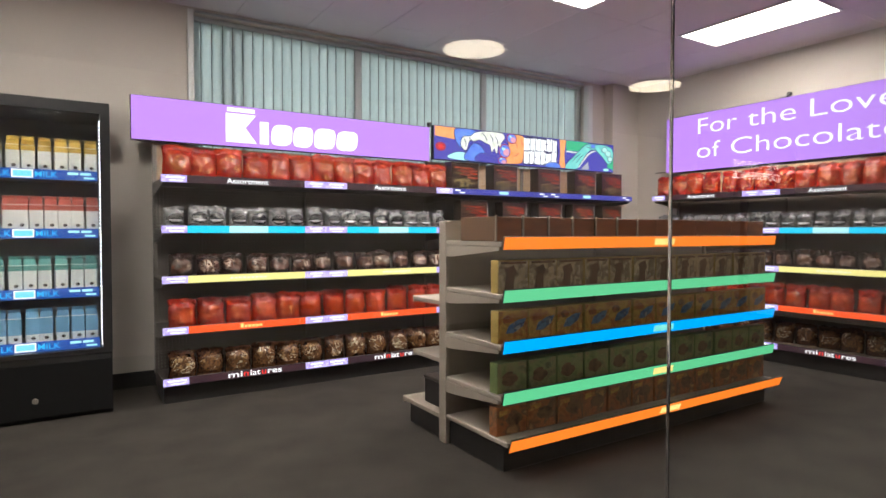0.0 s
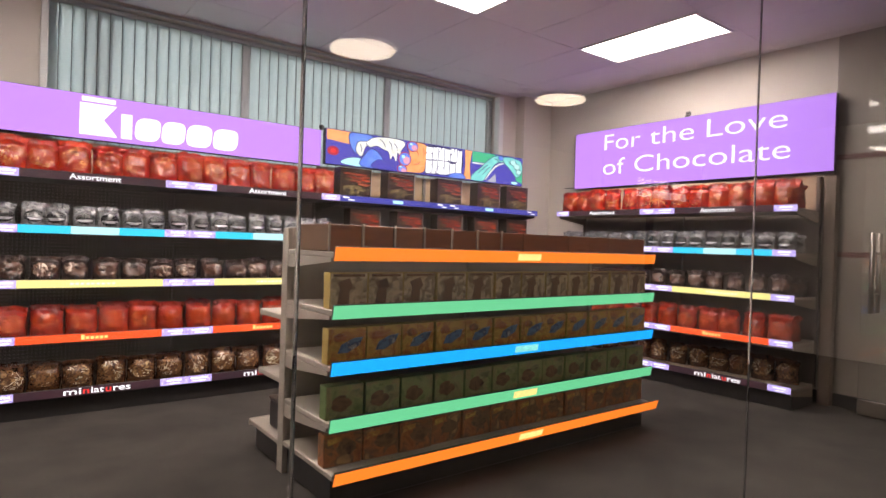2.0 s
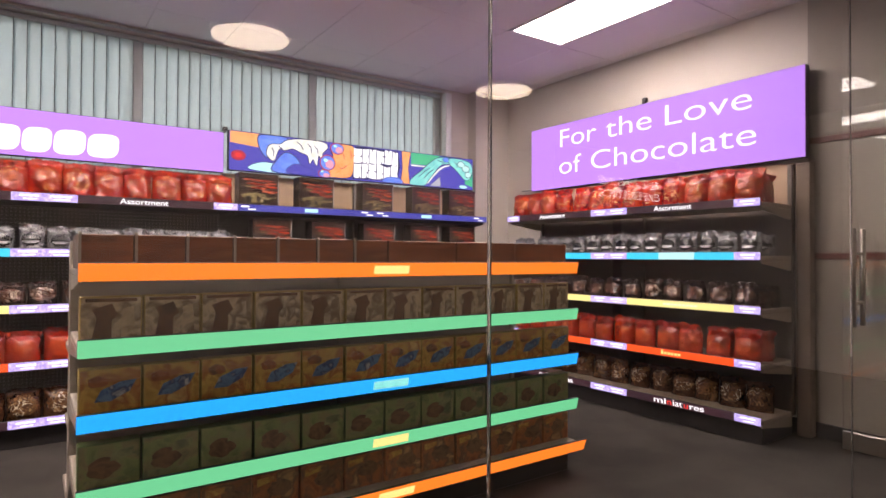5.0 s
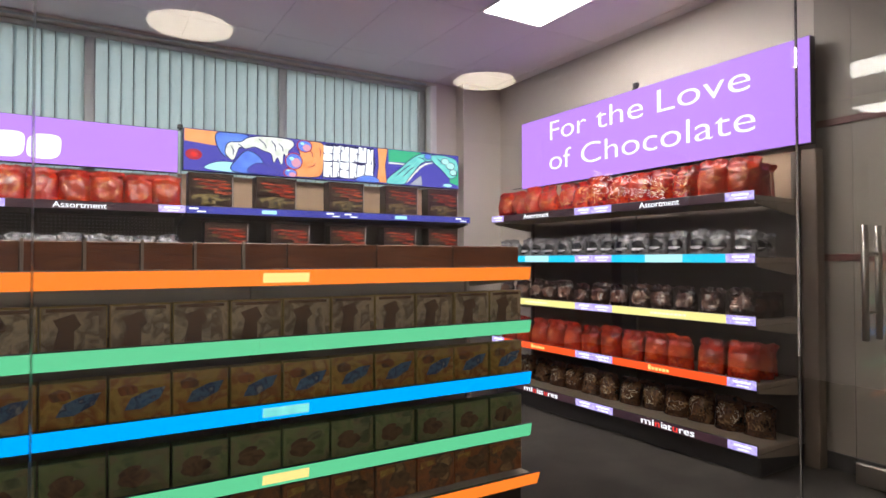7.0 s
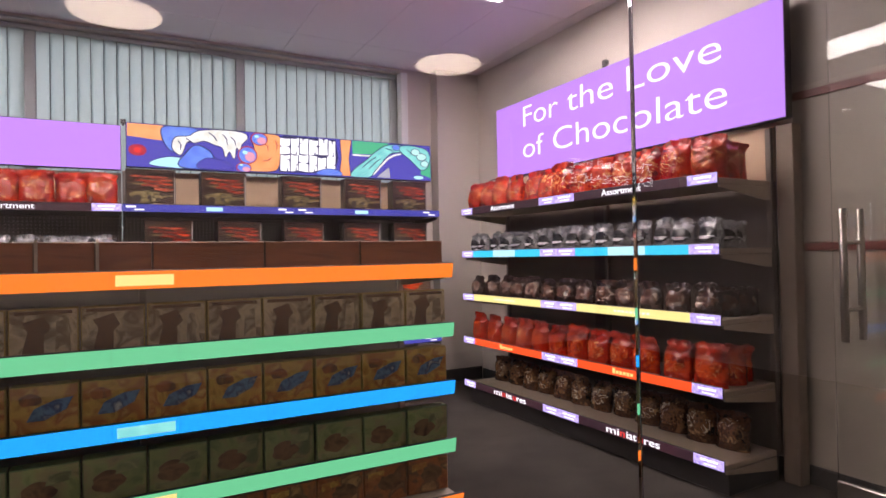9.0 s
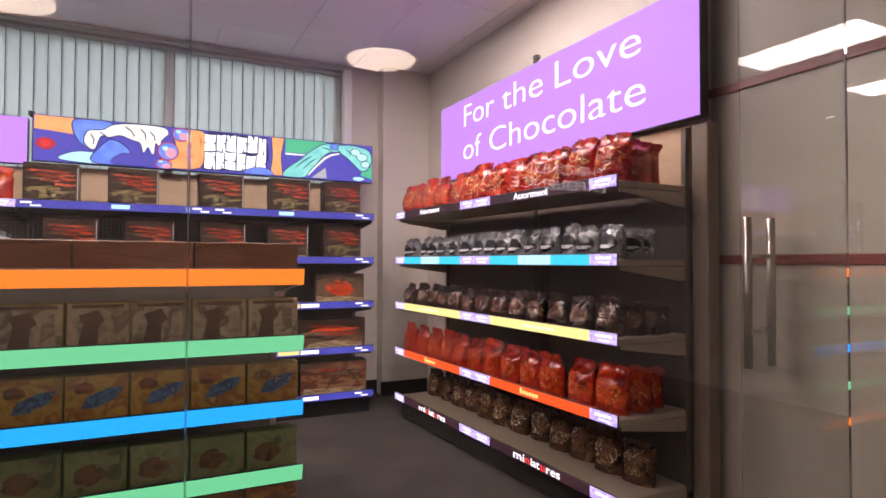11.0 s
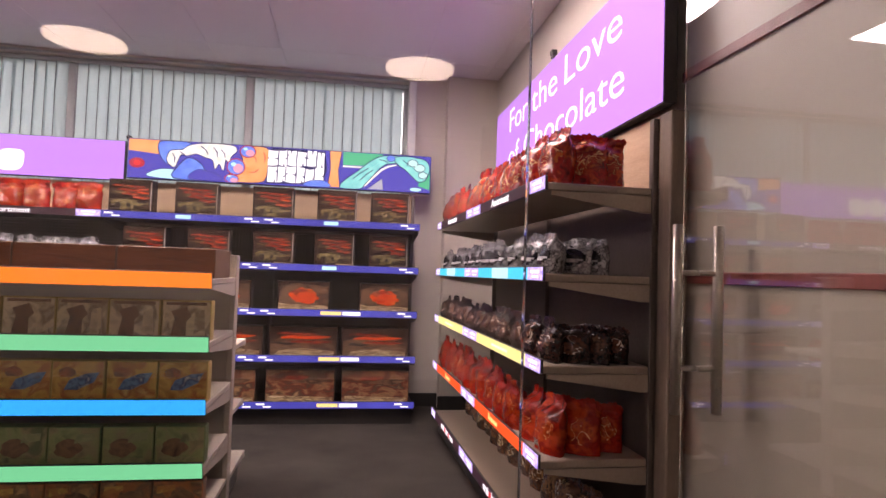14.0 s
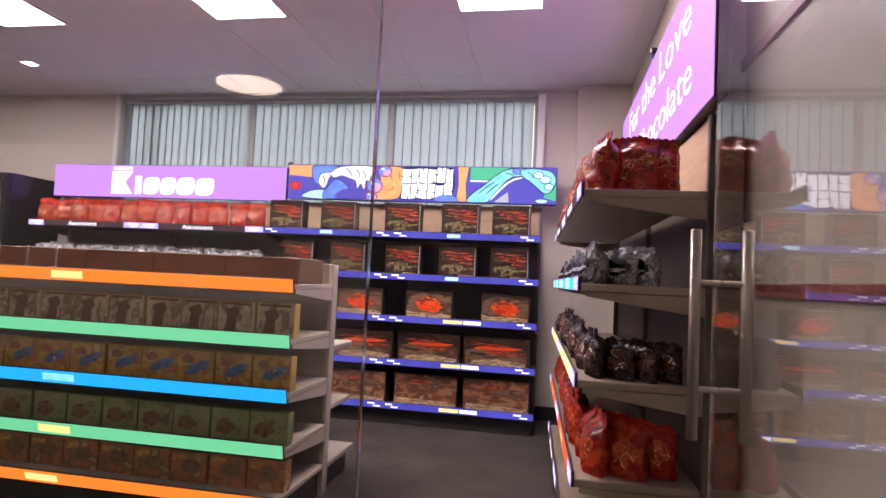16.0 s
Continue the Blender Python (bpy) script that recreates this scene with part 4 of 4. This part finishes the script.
TOY_A = box_kind(0.31, 0.27, 0.12, TOYSIDE, TOYDARK, [
    streak(-0.13, 0.11, 0.218, 0.016, -0.004, TOYRED), streak(-0.10, 0.13, 0.190, 0.024, 0.004, TOYRED, 1), streak(-0.06, 0.135, 0.160, 0.032, 0.006, TOYRED, 2),
    streak(0.02, 0.14, 0.132, 0.022, 0.0, TOYRED, 3), streak(0.05, 0.12, 0.165, 0.014, 0.004, TOYORANGE, 4), streak(-0.13, -0.02, 0.168, 0.008, 0.0, TOYCREAM, 5), streak(-0.08, 0.06, 0.205, 0.009, -0.012, TOYSIDE, 6), streak(-0.02, 0.11, 0.172, 0.010, -0.014, TOYSIDE, 7), streak(0.04, 0.13, 0.146, 0.010, 0.006, TOYSIDE, 8),
    ("art", at(slab(oval_points(-0.03, 0.080, 0.098, 0.044, 18, 0.16, 2)), 0, -0.0061, 0), TOYCREAM),
    ("art", at(slab(oval_points(-0.085, 0.062, 0.020, 0.030, 12, 0.25, 5)), 0, -0.0083, 0), TOYSIDE),
    ("art", at(slab(oval_points(-0.01, 0.074, 0.014, 0.018, 10, 0.3, 8)), 0, -0.0083, 0), TOYSIDE),
    ("art", at(slab(oval_points(0.045, 0.060, 0.022, 0.014, 10, 0.3, 9)), 0, -0.0083, 0), TOYSIDE),
    ("art", at(slab([(0.03, 0.075), (0.135, 0.08), (0.135, 0.094), (0.03, 0.09)]), 0, -0.0062, 0), TOYCREAM),
    ("art", at(slab([(0.01, 0.014), (0.14, 0.014), (0.14, 0.032), (0.01, 0.036)]), 0, -0.0063, 0), TOYBAND),
    ("edge", block(0.143, 0.1505, -0.0032, -0.0019, 0.02, 0.25), TOYGREY)])
TOY_B = box_kind(0.40, 0.24, 0.14, TOYSIDE, TOYDARK, [
    ("art", at(slab([(-0.19, 0.05), (0.19, 0.05), (0.185, 0.20), (-0.08, 0.225), (-0.18, 0.18)]), 0, -0.0038, 0), TOYMID),
    ("art", at(slab(oval_points(0.0, 0.126, 0.105, 0.058, 30, 0.24, 3)), 0, -0.0062, 0), TOYORANGE),
    ("art", at(slab(oval_points(-0.01, 0.150, 0.075, 0.030, 24, 0.28, 13)), 0, -0.0084, 0), TOYRED),
    ("art", at(slab(oval_points(0.01, 0.138, 0.055, 0.022, 20, 0.3, 23)), 0, -0.0106, 0), TOYORANGE),
    ("art", at(slab([(-0.19, 0.012), (0.19, 0.012), (0.19, 0.05), (0.05, 0.062), (-0.12, 0.055), (-0.19, 0.07)]), 0, -0.0128, 0), TOYBAND)])
TOY_C = box_kind(0.53, 0.24, 0.14, TOYSIDE, TOYDARK, [
    ("art", at(slab([(-0.25, 0.012), (0.25, 0.012), (0.25, 0.15), (0.0, 0.19), (-0.25, 0.13)]), 0, -0.0038, 0), TOYMID),
    streak(-0.17, 0.21, 0.150, 0.026, 0.012, TOYORANGE, 6), streak(-0.20, 0.10, 0.182, 0.020, 0.0, TOYRED, 7), streak(-0.10, 0.22, 0.118, 0.022, 0.006, TOYRED, 8),
    streak(-0.02, 0.16, 0.134, 0.008, 0.008, TOYSIDE, 9), streak(-0.21, -0.06, 0.105, 0.024, 0.0, TOYSIDE, 10),
    ("art", at(slab([(-0.22, 0.015), (0.24, 0.015), (0.24, 0.05), (0.02, 0.072), (-0.18, 0.055)]), 0, -0.0095, 0), TOYBAND)])
TOY_D = box_kind(0.53, 0.26, 0.14, TOYSIDE, TOYTAN, [
    streak(-0.06, 0.22, 0.165, 0.045, 0.012, TOYMID), streak(-0.12, 0.06, 0.19, 0.03, 0.01, TOYRED, 1),
    ("art", at(slab([(-0.24, 0.01), (0.25, 0.01), (0.25, 0.045), (-0.24, 0.06)]), 0, -0.0052, 0), TOYBAND)])
for kind, z, xs, label in (
        (TOY_A, LEVELS[0], (3.09, 3.565, 4.135, 4.63, 5.05), "dark boxed toy with a red blaster picture on the top shelf"),
        (TOY_A, LEVELS[1], (3.20, 3.67, 4.15, 4.62, 5.05), "dark boxed toy with a red blaster picture"),
        (TOY_B, LEVELS[2], (3.18, 3.80, 4.40, 5.03), "dark boxed toy with an orange picture and cream band"),
        (TOY_C, LEVELS[3], (3.25, 3.84, 4.41, 4.97), "wide dark boxed toy with a red blaster picture"),
        (TOY_D, LEVELS[4], (3.22, 3.80, 4.40, 4.985), "wide tan and brown boxed toy on the base shelf")):
    for x in xs:
        put_box(kind, pose(x, 4.485 + G.uniform(0, 0.02), z + 0.0305, 0, 0, G.uniform(-3, 3)), label, "boxed toys on the pegboard shelf")

# ---- island shelf ----
IX0, IX1, IY = 1.785, 4.20, 2.256
ILEV = (1.115, 0.855, 0.603, 0.350, 0.133)
SPINE0, SPINE1 = 2.79, 2.86
isl = thing("island_shelf", "beige double-sided island shelf with bright lit edge strips", "shelf")
part("centre_panel", block(IX0 + 0.03, IX1 - 0.03, SPINE0 + 0.02, SPINE1 - 0.02, 0.12, 1.255), BEIGESHELF, isl)
for x in (IX0, (IX0 + IX1) / 2 - 0.015, IX1 - 0.03):
    part("upright", block(x, x + 0.03, SPINE0, SPINE1, 0.0, 1.262, 0.004), BEIGESHELF, isl, "beige steel upright")
part("top_rail", block(IX0 + 0.03, IX1 - 0.03, SPINE0 + 0.006, SPINE1 - 0.006, 1.2555, 1.266, 0.002), BEIGESHELF, isl)
part("base", block(IX0 + 0.03, IX1 - 0.03, 2.30, SPINE0 - 0.001, 0, 0.13, 0.004), BLACK, isl, "black base plinth")
part("base", block(IX0 + 0.03, IX1 - 0.03, SPINE1 + 0.001, 3.25, 0, 0.128, 0.004), BLACK, isl, "black base plinth")
for k, z in enumerate(ILEV):
    y0 = IY + 0.014 - (0.05 if k == 4 else 0)
    s = part("shelf", block(IX0 + 0.004, IX1 - 0.004, y0 + 0.02, SPINE0 - 0.001, z + 0.012, z + 0.038, 0.004), BEIGESHELF, isl)
    for x in (IX0 + 0.004, IX1 - 0.014):
        bm = bmesh.new()
        pts = ((y0 + 0.04, z + 0.011), (y0 + 0.04, z - 0.006), (SPINE0 - 0.06, z - 0.05), (SPINE0 - 0.002, z - 0.05), (SPINE0 - 0.002, z + 0.011))
        if k < 4:
            a = [bm.verts.new((x, py, pz)) for py, pz in pts]
            b = [bm.verts.new((x + 0.01, py, pz)) for py, pz in pts]
            bm.faces.new(a), bm.faces.new(b[::-1])
            for i in range(5):
                bm.faces.new((a[i], b[i], b[(i + 1) % 5], a[(i + 1) % 5]))
            bmesh.ops.recalc_face_normals(bm, faces=bm.faces[:])
            part("bracket", bm, BEIGESHELF, s)
    tilt = pose(0, y0, z, 12 if k < 4 else 20)
    hold = part("strip_holder", block(IX0, IX1, 0.0, 0.012, -0.002, 0.064, 0.002), BLACK, s)
    hold.matrix_basis = tilt
    mat = (ORANGE, GREEN, BLUE, GREEN, ORANGE)[k]
    for a, b in ((IX0, 2.885), (3.095, IX1)):
        part("edge_strip", block(a, b, -0.004, -0.0004, 0.0, 0.062), mat, s).matrix_basis = tilt
    tag_mat = (CREAM, GREEN, PALECYAN, CREAM, CREAM)[k]
    part("edge_strip", block(2.886, 3.094, -0.004, -0.0004, 0.0, 0.062), mat, s).matrix_basis = tilt
    part("price_tag", block(2.90, 3.08, -0.0055, -0.0042, 0.012, 0.05), tag_mat if k != 2 else ARTTEAL, s).matrix_basis = tilt
for z in (0.78, 0.45, 0.128):
    y1 = 3.16 if z > 0.2 else 3.29
    s = part("shelf", block(IX0 + 0.004, IX1 - 0.004, SPINE1 + 0.001, y1, z + 0.001, z + 0.028, 0.004), BEIGESHELF, isl, "empty beige back shelf")
    part("shelf_lip", block(IX0 + 0.004, IX1 - 0.004, y1 + 0.0005, y1 + 0.012, z - 0.01, z + 0.03, 0.003), BEIGESHELF, s)

BROWN = printed("brown_carton", [lin(130, 74, 44), lin(174, 106, 64), lin(146, 84, 48), lin(190, 128, 80)], 10, 0.5, (0.3, 1, 2))
BROWNSIDE = surface("brown_carton_side", (0.15, 0.08, 0.042), (0.23, 0.125, 0.065), 0.5)
WHITEART = printed("cream_carton", [lin(176, 154, 116), lin(222, 204, 164), lin(140, 118, 88), lin(230, 216, 180)], 12)
YELLOWSIDE = surface("yellow_carton_side", (0.44, 0.31, 0.08), (0.60, 0.45, 0.14), 0.45, 0, 5, 40)
FIGBROWN = printed("brown_print", [lin(96, 70, 50), lin(140, 106, 74), lin(84, 60, 44)], 20)
YELLOWART = printed("yellow_carton", [lin(176, 132, 60), lin(216, 176, 92), lin(180, 116, 64), lin(226, 194, 120)], 14)
BLUEART = printed("blue_print", [lin(70, 104, 156), lin(120, 156, 188), lin(76, 92, 130), lin(196, 200, 196)], 24)
GREENART = printed("green_carton", [lin(112, 126, 76), lin(148, 158, 100), lin(156, 144, 102), lin(104, 112, 74)], 12)
GREENPALE = printed("pale_green_print", [lin(120, 132, 84), lin(158, 160, 112), lin(110, 112, 76)], 16)
GREENSIDE = surface("green_carton_side", (0.14, 0.20, 0.07), (0.22, 0.28, 0.11), 0.45, 0, 5, 40)
RUST = printed("rust_carton", [lin(142, 82, 50), lin(186, 118, 72), lin(124, 94, 70), lin(200, 158, 106)], 14)

N2 = 12
W2 = (IX1 - IX0 - 0.01) / N2
GAME1 = box_kind(W2 - 0.006, 0.165, 0.062, YELLOWSIDE, WHITEART, [
    ("art", at(slab([(-0.06, 0.02), (-0.045, 0.09), (-0.06, 0.12), (0.0, 0.14), (0.02, 0.10), (0.0, 0.08), (0.0, 0.02)]), 0, -0.0045, 0), FIGBROWN),
    ("art", at(slab([(0.03, 0.02), (0.075, 0.02), (0.07, 0.13), (0.035, 0.12)]), 0, -0.0045, 0), WHITEART),
    ("art", at(slab([(-0.08, 0.146), (0.08, 0.146), (0.08, 0.158), (-0.08, 0.158)]), 0, -0.0045, 0), FIGBROWN)])
GAME2 = box_kind(W2 - 0.006, 0.165, 0.062, YELLOWSIDE, YELLOWART, [
    ("art", at(slab([(-0.05, 0.05), (-0.03, 0.09), (0.03, 0.115), (0.08, 0.12), (0.06, 0.08), (0.0, 0.05)]), 0, -0.0045, 0), BLUEART),
    ("art", at(oval(-0.04, 0.12, 0.035, 0.02, 12, 0.2, 4), 0, -0.0045, 0), RUST)])
GAME3 = box_kind(W2 - 0.006, 0.155, 0.062, GREENSIDE, GREENART, [
    ("art", at(slab(oval_points(-0.02, 0.07, 0.05, 0.035, 16, 0.2, 6)), 0, -0.0045, 0), FIGBROWN),
    ("art", at(slab([(0.0, 0.09), (0.07, 0.10), (0.075, 0.13), (0.01, 0.125)]), 0, -0.0046, 0), GREENPALE),
    ("art", at(slab([(-0.08, 0.014), (0.06, 0.014), (0.06, 0.03), (-0.08, 0.034)]), 0, -0.0046, 0), GREENPALE)])
GAME4 = box_kind(W2 - 0.006, 0.15, 0.062, RUST, RUST, [
    ("art", at(slab(oval_points(0.015, 0.08, 0.052, 0.035, 16, 0.2, 7)), 0, -0.0045, 0), FIGBROWN),
    ("art", at(slab([(-0.08, 0.10), (-0.01, 0.115), (-0.01, 0.135), (-0.08, 0.13)]), 0, -0.0046, 0), YELLOWART)])
CARD = surface("bare_card", (0.50, 0.41, 0.31), (0.64, 0.54, 0.42), 0.6)
TRAY = box_kind(0.391, 0.125, 0.30, BROWNSIDE, BROWN)
TRAY_S = box_kind(0.174, 0.125, 0.30, BROWNSIDE, BROWN, [("card_edge", block(-0.0868, -0.0775, -0.009, -0.0022, 0.002, 0.133), CARD)])
for kind, z, label in ((GAME1, ILEV[1], "cream boxed game with yellow sides on the island"), (GAME2, ILEV[2], "yellow boxed game with a blue picture"),
                       (GAME3, ILEV[3], "green boxed game on the island"), (GAME4, ILEV[4], "rust-brown boxed game on the base shelf")):
    for i in range(N2):
        put_box(kind, pose(IX0 + 0.005 + W2 * (i + 0.5), 2.325 + G.uniform(-0.006, 0.008), z + 0.0385, 0, 0, G.uniform(-1, 1)), label, "boxed games on the island", "boxed game", "game_box")
for i in range(10):
    small = i < 7
    x = IX0 + 0.09 + 0.1755 * i if small else IX0 + 1.4275 + 0.393 * (i - 7)
    put_box(TRAY_S if small else TRAY, pose(x, 2.345, ILEV[0] + 0.0385), "low brown carton on the island's top shelf", "brown cartons on the island", "carton", "brown_carton")


box = thing("storage_box", "dark plastic box on the island's back base shelf", "box", pose(1.98, 3.02, 0.1565))
part("bin", block(-0.14, 0.14, -0.1, 0.1, 0, 0.15, 0.012, 2), BLACK, box)
part("lid", block(-0.146, 0.146, -0.106, 0.106, 0.1505, 0.17, 0.006), DARKSHELF, box)

# ---- drinks cooler ----
FX0, FX1, FY0, FY1, FZ = -0.56, 0.237, 4.45, 5.085, 2.04
cool = thing("drinks_cooler", "black upright glass-door cooler stocked with milk cartons", "cooler")
bm = block(FX0, FX0 + 0.045, FY0 + 0.05, FY1, 0.0, FZ)
add_box(bm, FX1 - 0.045, FX1, FY0 + 0.05, FY1, 0.0, FZ)
add_box(bm, FX0 + 0.045, FX1 - 0.045, FY1 - 0.04, FY1, 0.0, FZ)
add_box(bm, FX0 + 0.045, FX1 - 0.045, FY0 + 0.05, FY1 - 0.04, FZ - 0.06, FZ)
add_box(bm, FX0 + 0.045, FX1 - 0.045, FY0 + 0.05, FY1 - 0.04, 0.0, 0.40)
part("body", bm, COOLBLACK, cool)
part("liner", block(FX0 + 0.046, FX1 - 0.046, FY1 - 0.06, FY1 - 0.041, 0.402, FZ - 0.062), FRIDGEIN, cool)
dr = thing("door", "", "")
dr.parent = cool
bm = block(FX0, FX0 + 0.055, FY0, FY0 + 0.045, 0.41, FZ - 0.005)
add_box(bm, FX1 - 0.055, FX1, FY0, FY0 + 0.045, 0.41, FZ - 0.005)
add_box(bm, FX0 + 0.055, FX1 - 0.055, FY0, FY0 + 0.045, FZ - 0.075, FZ - 0.005)
add_box(bm, FX0 + 0.055, FX1 - 0.055, FY0, FY0 + 0.045, 0.41, 0.44)
part("door_frame", bm, COOLBLACK, dr)
ob = part("pane", block(FX0 + 0.056, FX1 - 0.056, FY0 + 0.018, FY0 + 0.024, 0.441, FZ - 0.076), CLEAR, dr)
ob.visible_shadow = False
part("kick_panel", block(FX0 + 0.004, FX1 - 0.004, FY0 + 0.006, FY0 + 0.049, 0.03, 0.405, 0.006), COOLBLACK, cool)
part("badge", rod((-0.19, FY0 + 0.0055, 0.14), (-0.19, FY0 - 0.004, 0.14), 0.018, 20), CHROME, cool, "small round grey badge")
bm = bmesh.new()
for i in range(62):
    z = 0.46 + i * 0.0238
    add_box(bm, FX1 - 0.0605, FX1 - 0.0575, FY0 + 0.026, FY0 + 0.032, z, z + 0.009)
    # left row: unseen fill light, added to brighten the cartons
    add_box(bm, FX0 + 0.0575, FX0 + 0.0605, FY0 + 0.026, FY0 + 0.032, z, z + 0.009)
part("led_strip", bm, LEDWHITE, cool, "bright white LEDs beside the door, the left row added as unseen fill")
CLEV = (1.532, 1.158, 0.775, 0.44)
for z in CLEV:
    s = part("shelf", block(FX0 + 0.047, FX1 - 0.068, FY0 + 0.075, FY1 - 0.07, z + 0.012, z + 0.024), GREYSHELF, cool)
    e = part("edge_strip", block(FX0 + 0.047, FX1 - 0.07, FY0 + 0.06, FY0 + 0.074, z, z + 0.062), MILKBLUE, s)
    for x in (-0.53, -0.285):
        part("picture_border", block(x - 0.008, x + 0.104, FY0 + 0.0585, FY0 + 0.0598, z + 0.006, z + 0.058), WHITEGLOW, s)
        part("carton_picture", block(x, x + 0.096, FY0 + 0.0568, FY0 + 0.0583, z + 0.014, z + 0.050, 0.0), MILKCYAN, s)
        lettering("lettering", "MILK", LETTERBLUE, s, 0.036, pose(x + 0.112, FY0 + 0.058, z + 0.014) @ FACE, 0.12, bold=0.0004)
    for a, b in ((0.0, 0.06), (0.07, 0.13)):
        part("price_bar", block(a, b, FY0 + 0.057, FY0 + 0.0595, z + 0.034, z + 0.05), PALECYAN, s)
    part("price_bar", block(0.09, 0.15, FY0 + 0.057, FY0 + 0.0595, z + 0.010, z + 0.022), PALECYAN, s)


def milk_kind(top, low, band_low):
    w, d, h = 0.07, 0.07, 0.19
    body = block(-w / 2, w / 2, -d / 2, d / 2, 0, h, 0.003)
    bm = bmesh.new()
    a = [bm.verts.new(c) for c in ((-w / 2 + 0.002, -d / 2 + 0.002, h + 0.0005), (w / 2 - 0.002, -d / 2 + 0.002, h + 0.0005), (w / 2 - 0.002, d / 2 - 0.002, h + 0.0005), (-w / 2 + 0.002, d / 2 - 0.002, h + 0.0005))]
    r = [bm.verts.new(c) for c in ((-w / 2 + 0.004, 0, h + 0.035), (w / 2 - 0.004, 0, h + 0.035))]
    c = [bm.verts.new(q) for q in ((-w / 2 + 0.004, 0, h + 0.055), (w / 2 - 0.004, 0, h + 0.055))]
    for f in ((a[0], a[1], r[1], r[0]), (a[2], a[3], r[0], r[1]), (a[1], a[2], r[1]), (a[3], a[0], r[0]), (r[0], r[1], c[1], c[0])):
        bm.faces.new(f)
    band = block(-w / 2 - 0.0008, w / 2 + 0.0008, -d / 2 - 0.0008, d / 2 + 0.0008, band_low, h - 0.004)
    mark = at(oval(0.004, 0.06, 0.012, 0.01, 10, 0.1, 2, 0.001), 0, -d / 2 - 0.002, 0)
    return to_mesh("carton", body, low), to_mesh("gable", bm, top), to_mesh("band", band, top), to_mesh("mark", mark, TOYSIDE)


MILKWHITE = surface("white_carton", (0.66, 0.66, 0.63), (0.76, 0.76, 0.73), 0.45)
for (z, n, colours, label) in ((CLEV[0], 8, ((0.50, 0.30, 0.04), (0.62, 0.42, 0.08)), "white milk carton with a yellow gable top"),
                               (CLEV[1], 9, ((0.36, 0.07, 0.05), (0.46, 0.11, 0.08)), "white milk carton with a red gable top"),
                               (CLEV[2], 8, ((0.07, 0.24, 0.22), (0.12, 0.34, 0.31)), "white milk carton with a teal gable top"),
                               (CLEV[3], 8, ((0.10, 0.28, 0.46), (0.2, 0.4, 0.6)), "pale blue and white milk carton")):
    top = surface("gable_" + label.split()[-3], *colours, 0.45)
    kind = milk_kind(top, MILKWHITE, 0.085 if "blue" in label else 0.154)
    step = (FX1 - 0.07 - FX0 - 0.06) / n
    for i in range(n):
        t = tagged(new("milk_carton", kind[0]), label, "milk carton", "milk cartons in the cooler")
        t.matrix_basis = pose(FX0 + 0.06 + step * (i + 0.5) + G.uniform(-0.006, 0.006), FY0 + 0.125 + G.uniform(-0.005, 0.01), z + 0.0245, 0, 0, G.uniform(-8, 8))
        for me in kind[1:]:
            shared(me.name.split(".")[0], me, t, Matrix.Identity(4))

# ---- corridor side, seen in the glass ----
disp = thing("display_screen", "wide dark display screen on a post with lit white words", "screen", pose(6.60, -2.42, 0))
part("foot", block(-0.3, 0.3, -0.25, 0.12, 0, 0.02, 0.006), BLACK, disp)
part("post", block(-0.04, 0.04, -0.12, -0.062, 0.021, 1.8, 0.006), BLACK, disp)
part("case", block(-0.95, 0.95, -0.06, -0.006, 1.65, 2.27, 0.006), BLACK, disp)
part("screen", block(-0.935, 0.935, -0.0055, -0.001, 1.665, 2.255), SCREENDARK, disp)
for wd, x, z, w in (("THE", 0.57, 1.93, 0.28), ("ONLINE", 0.215, 1.93, 0.605), ("EXPERIENCE", 0.57, 1.805, 0.96)):
    lettering("lit_word", wd, LETTERS, disp, 0.085, pose(x, 0.001, z, 90, 0, 180), w)
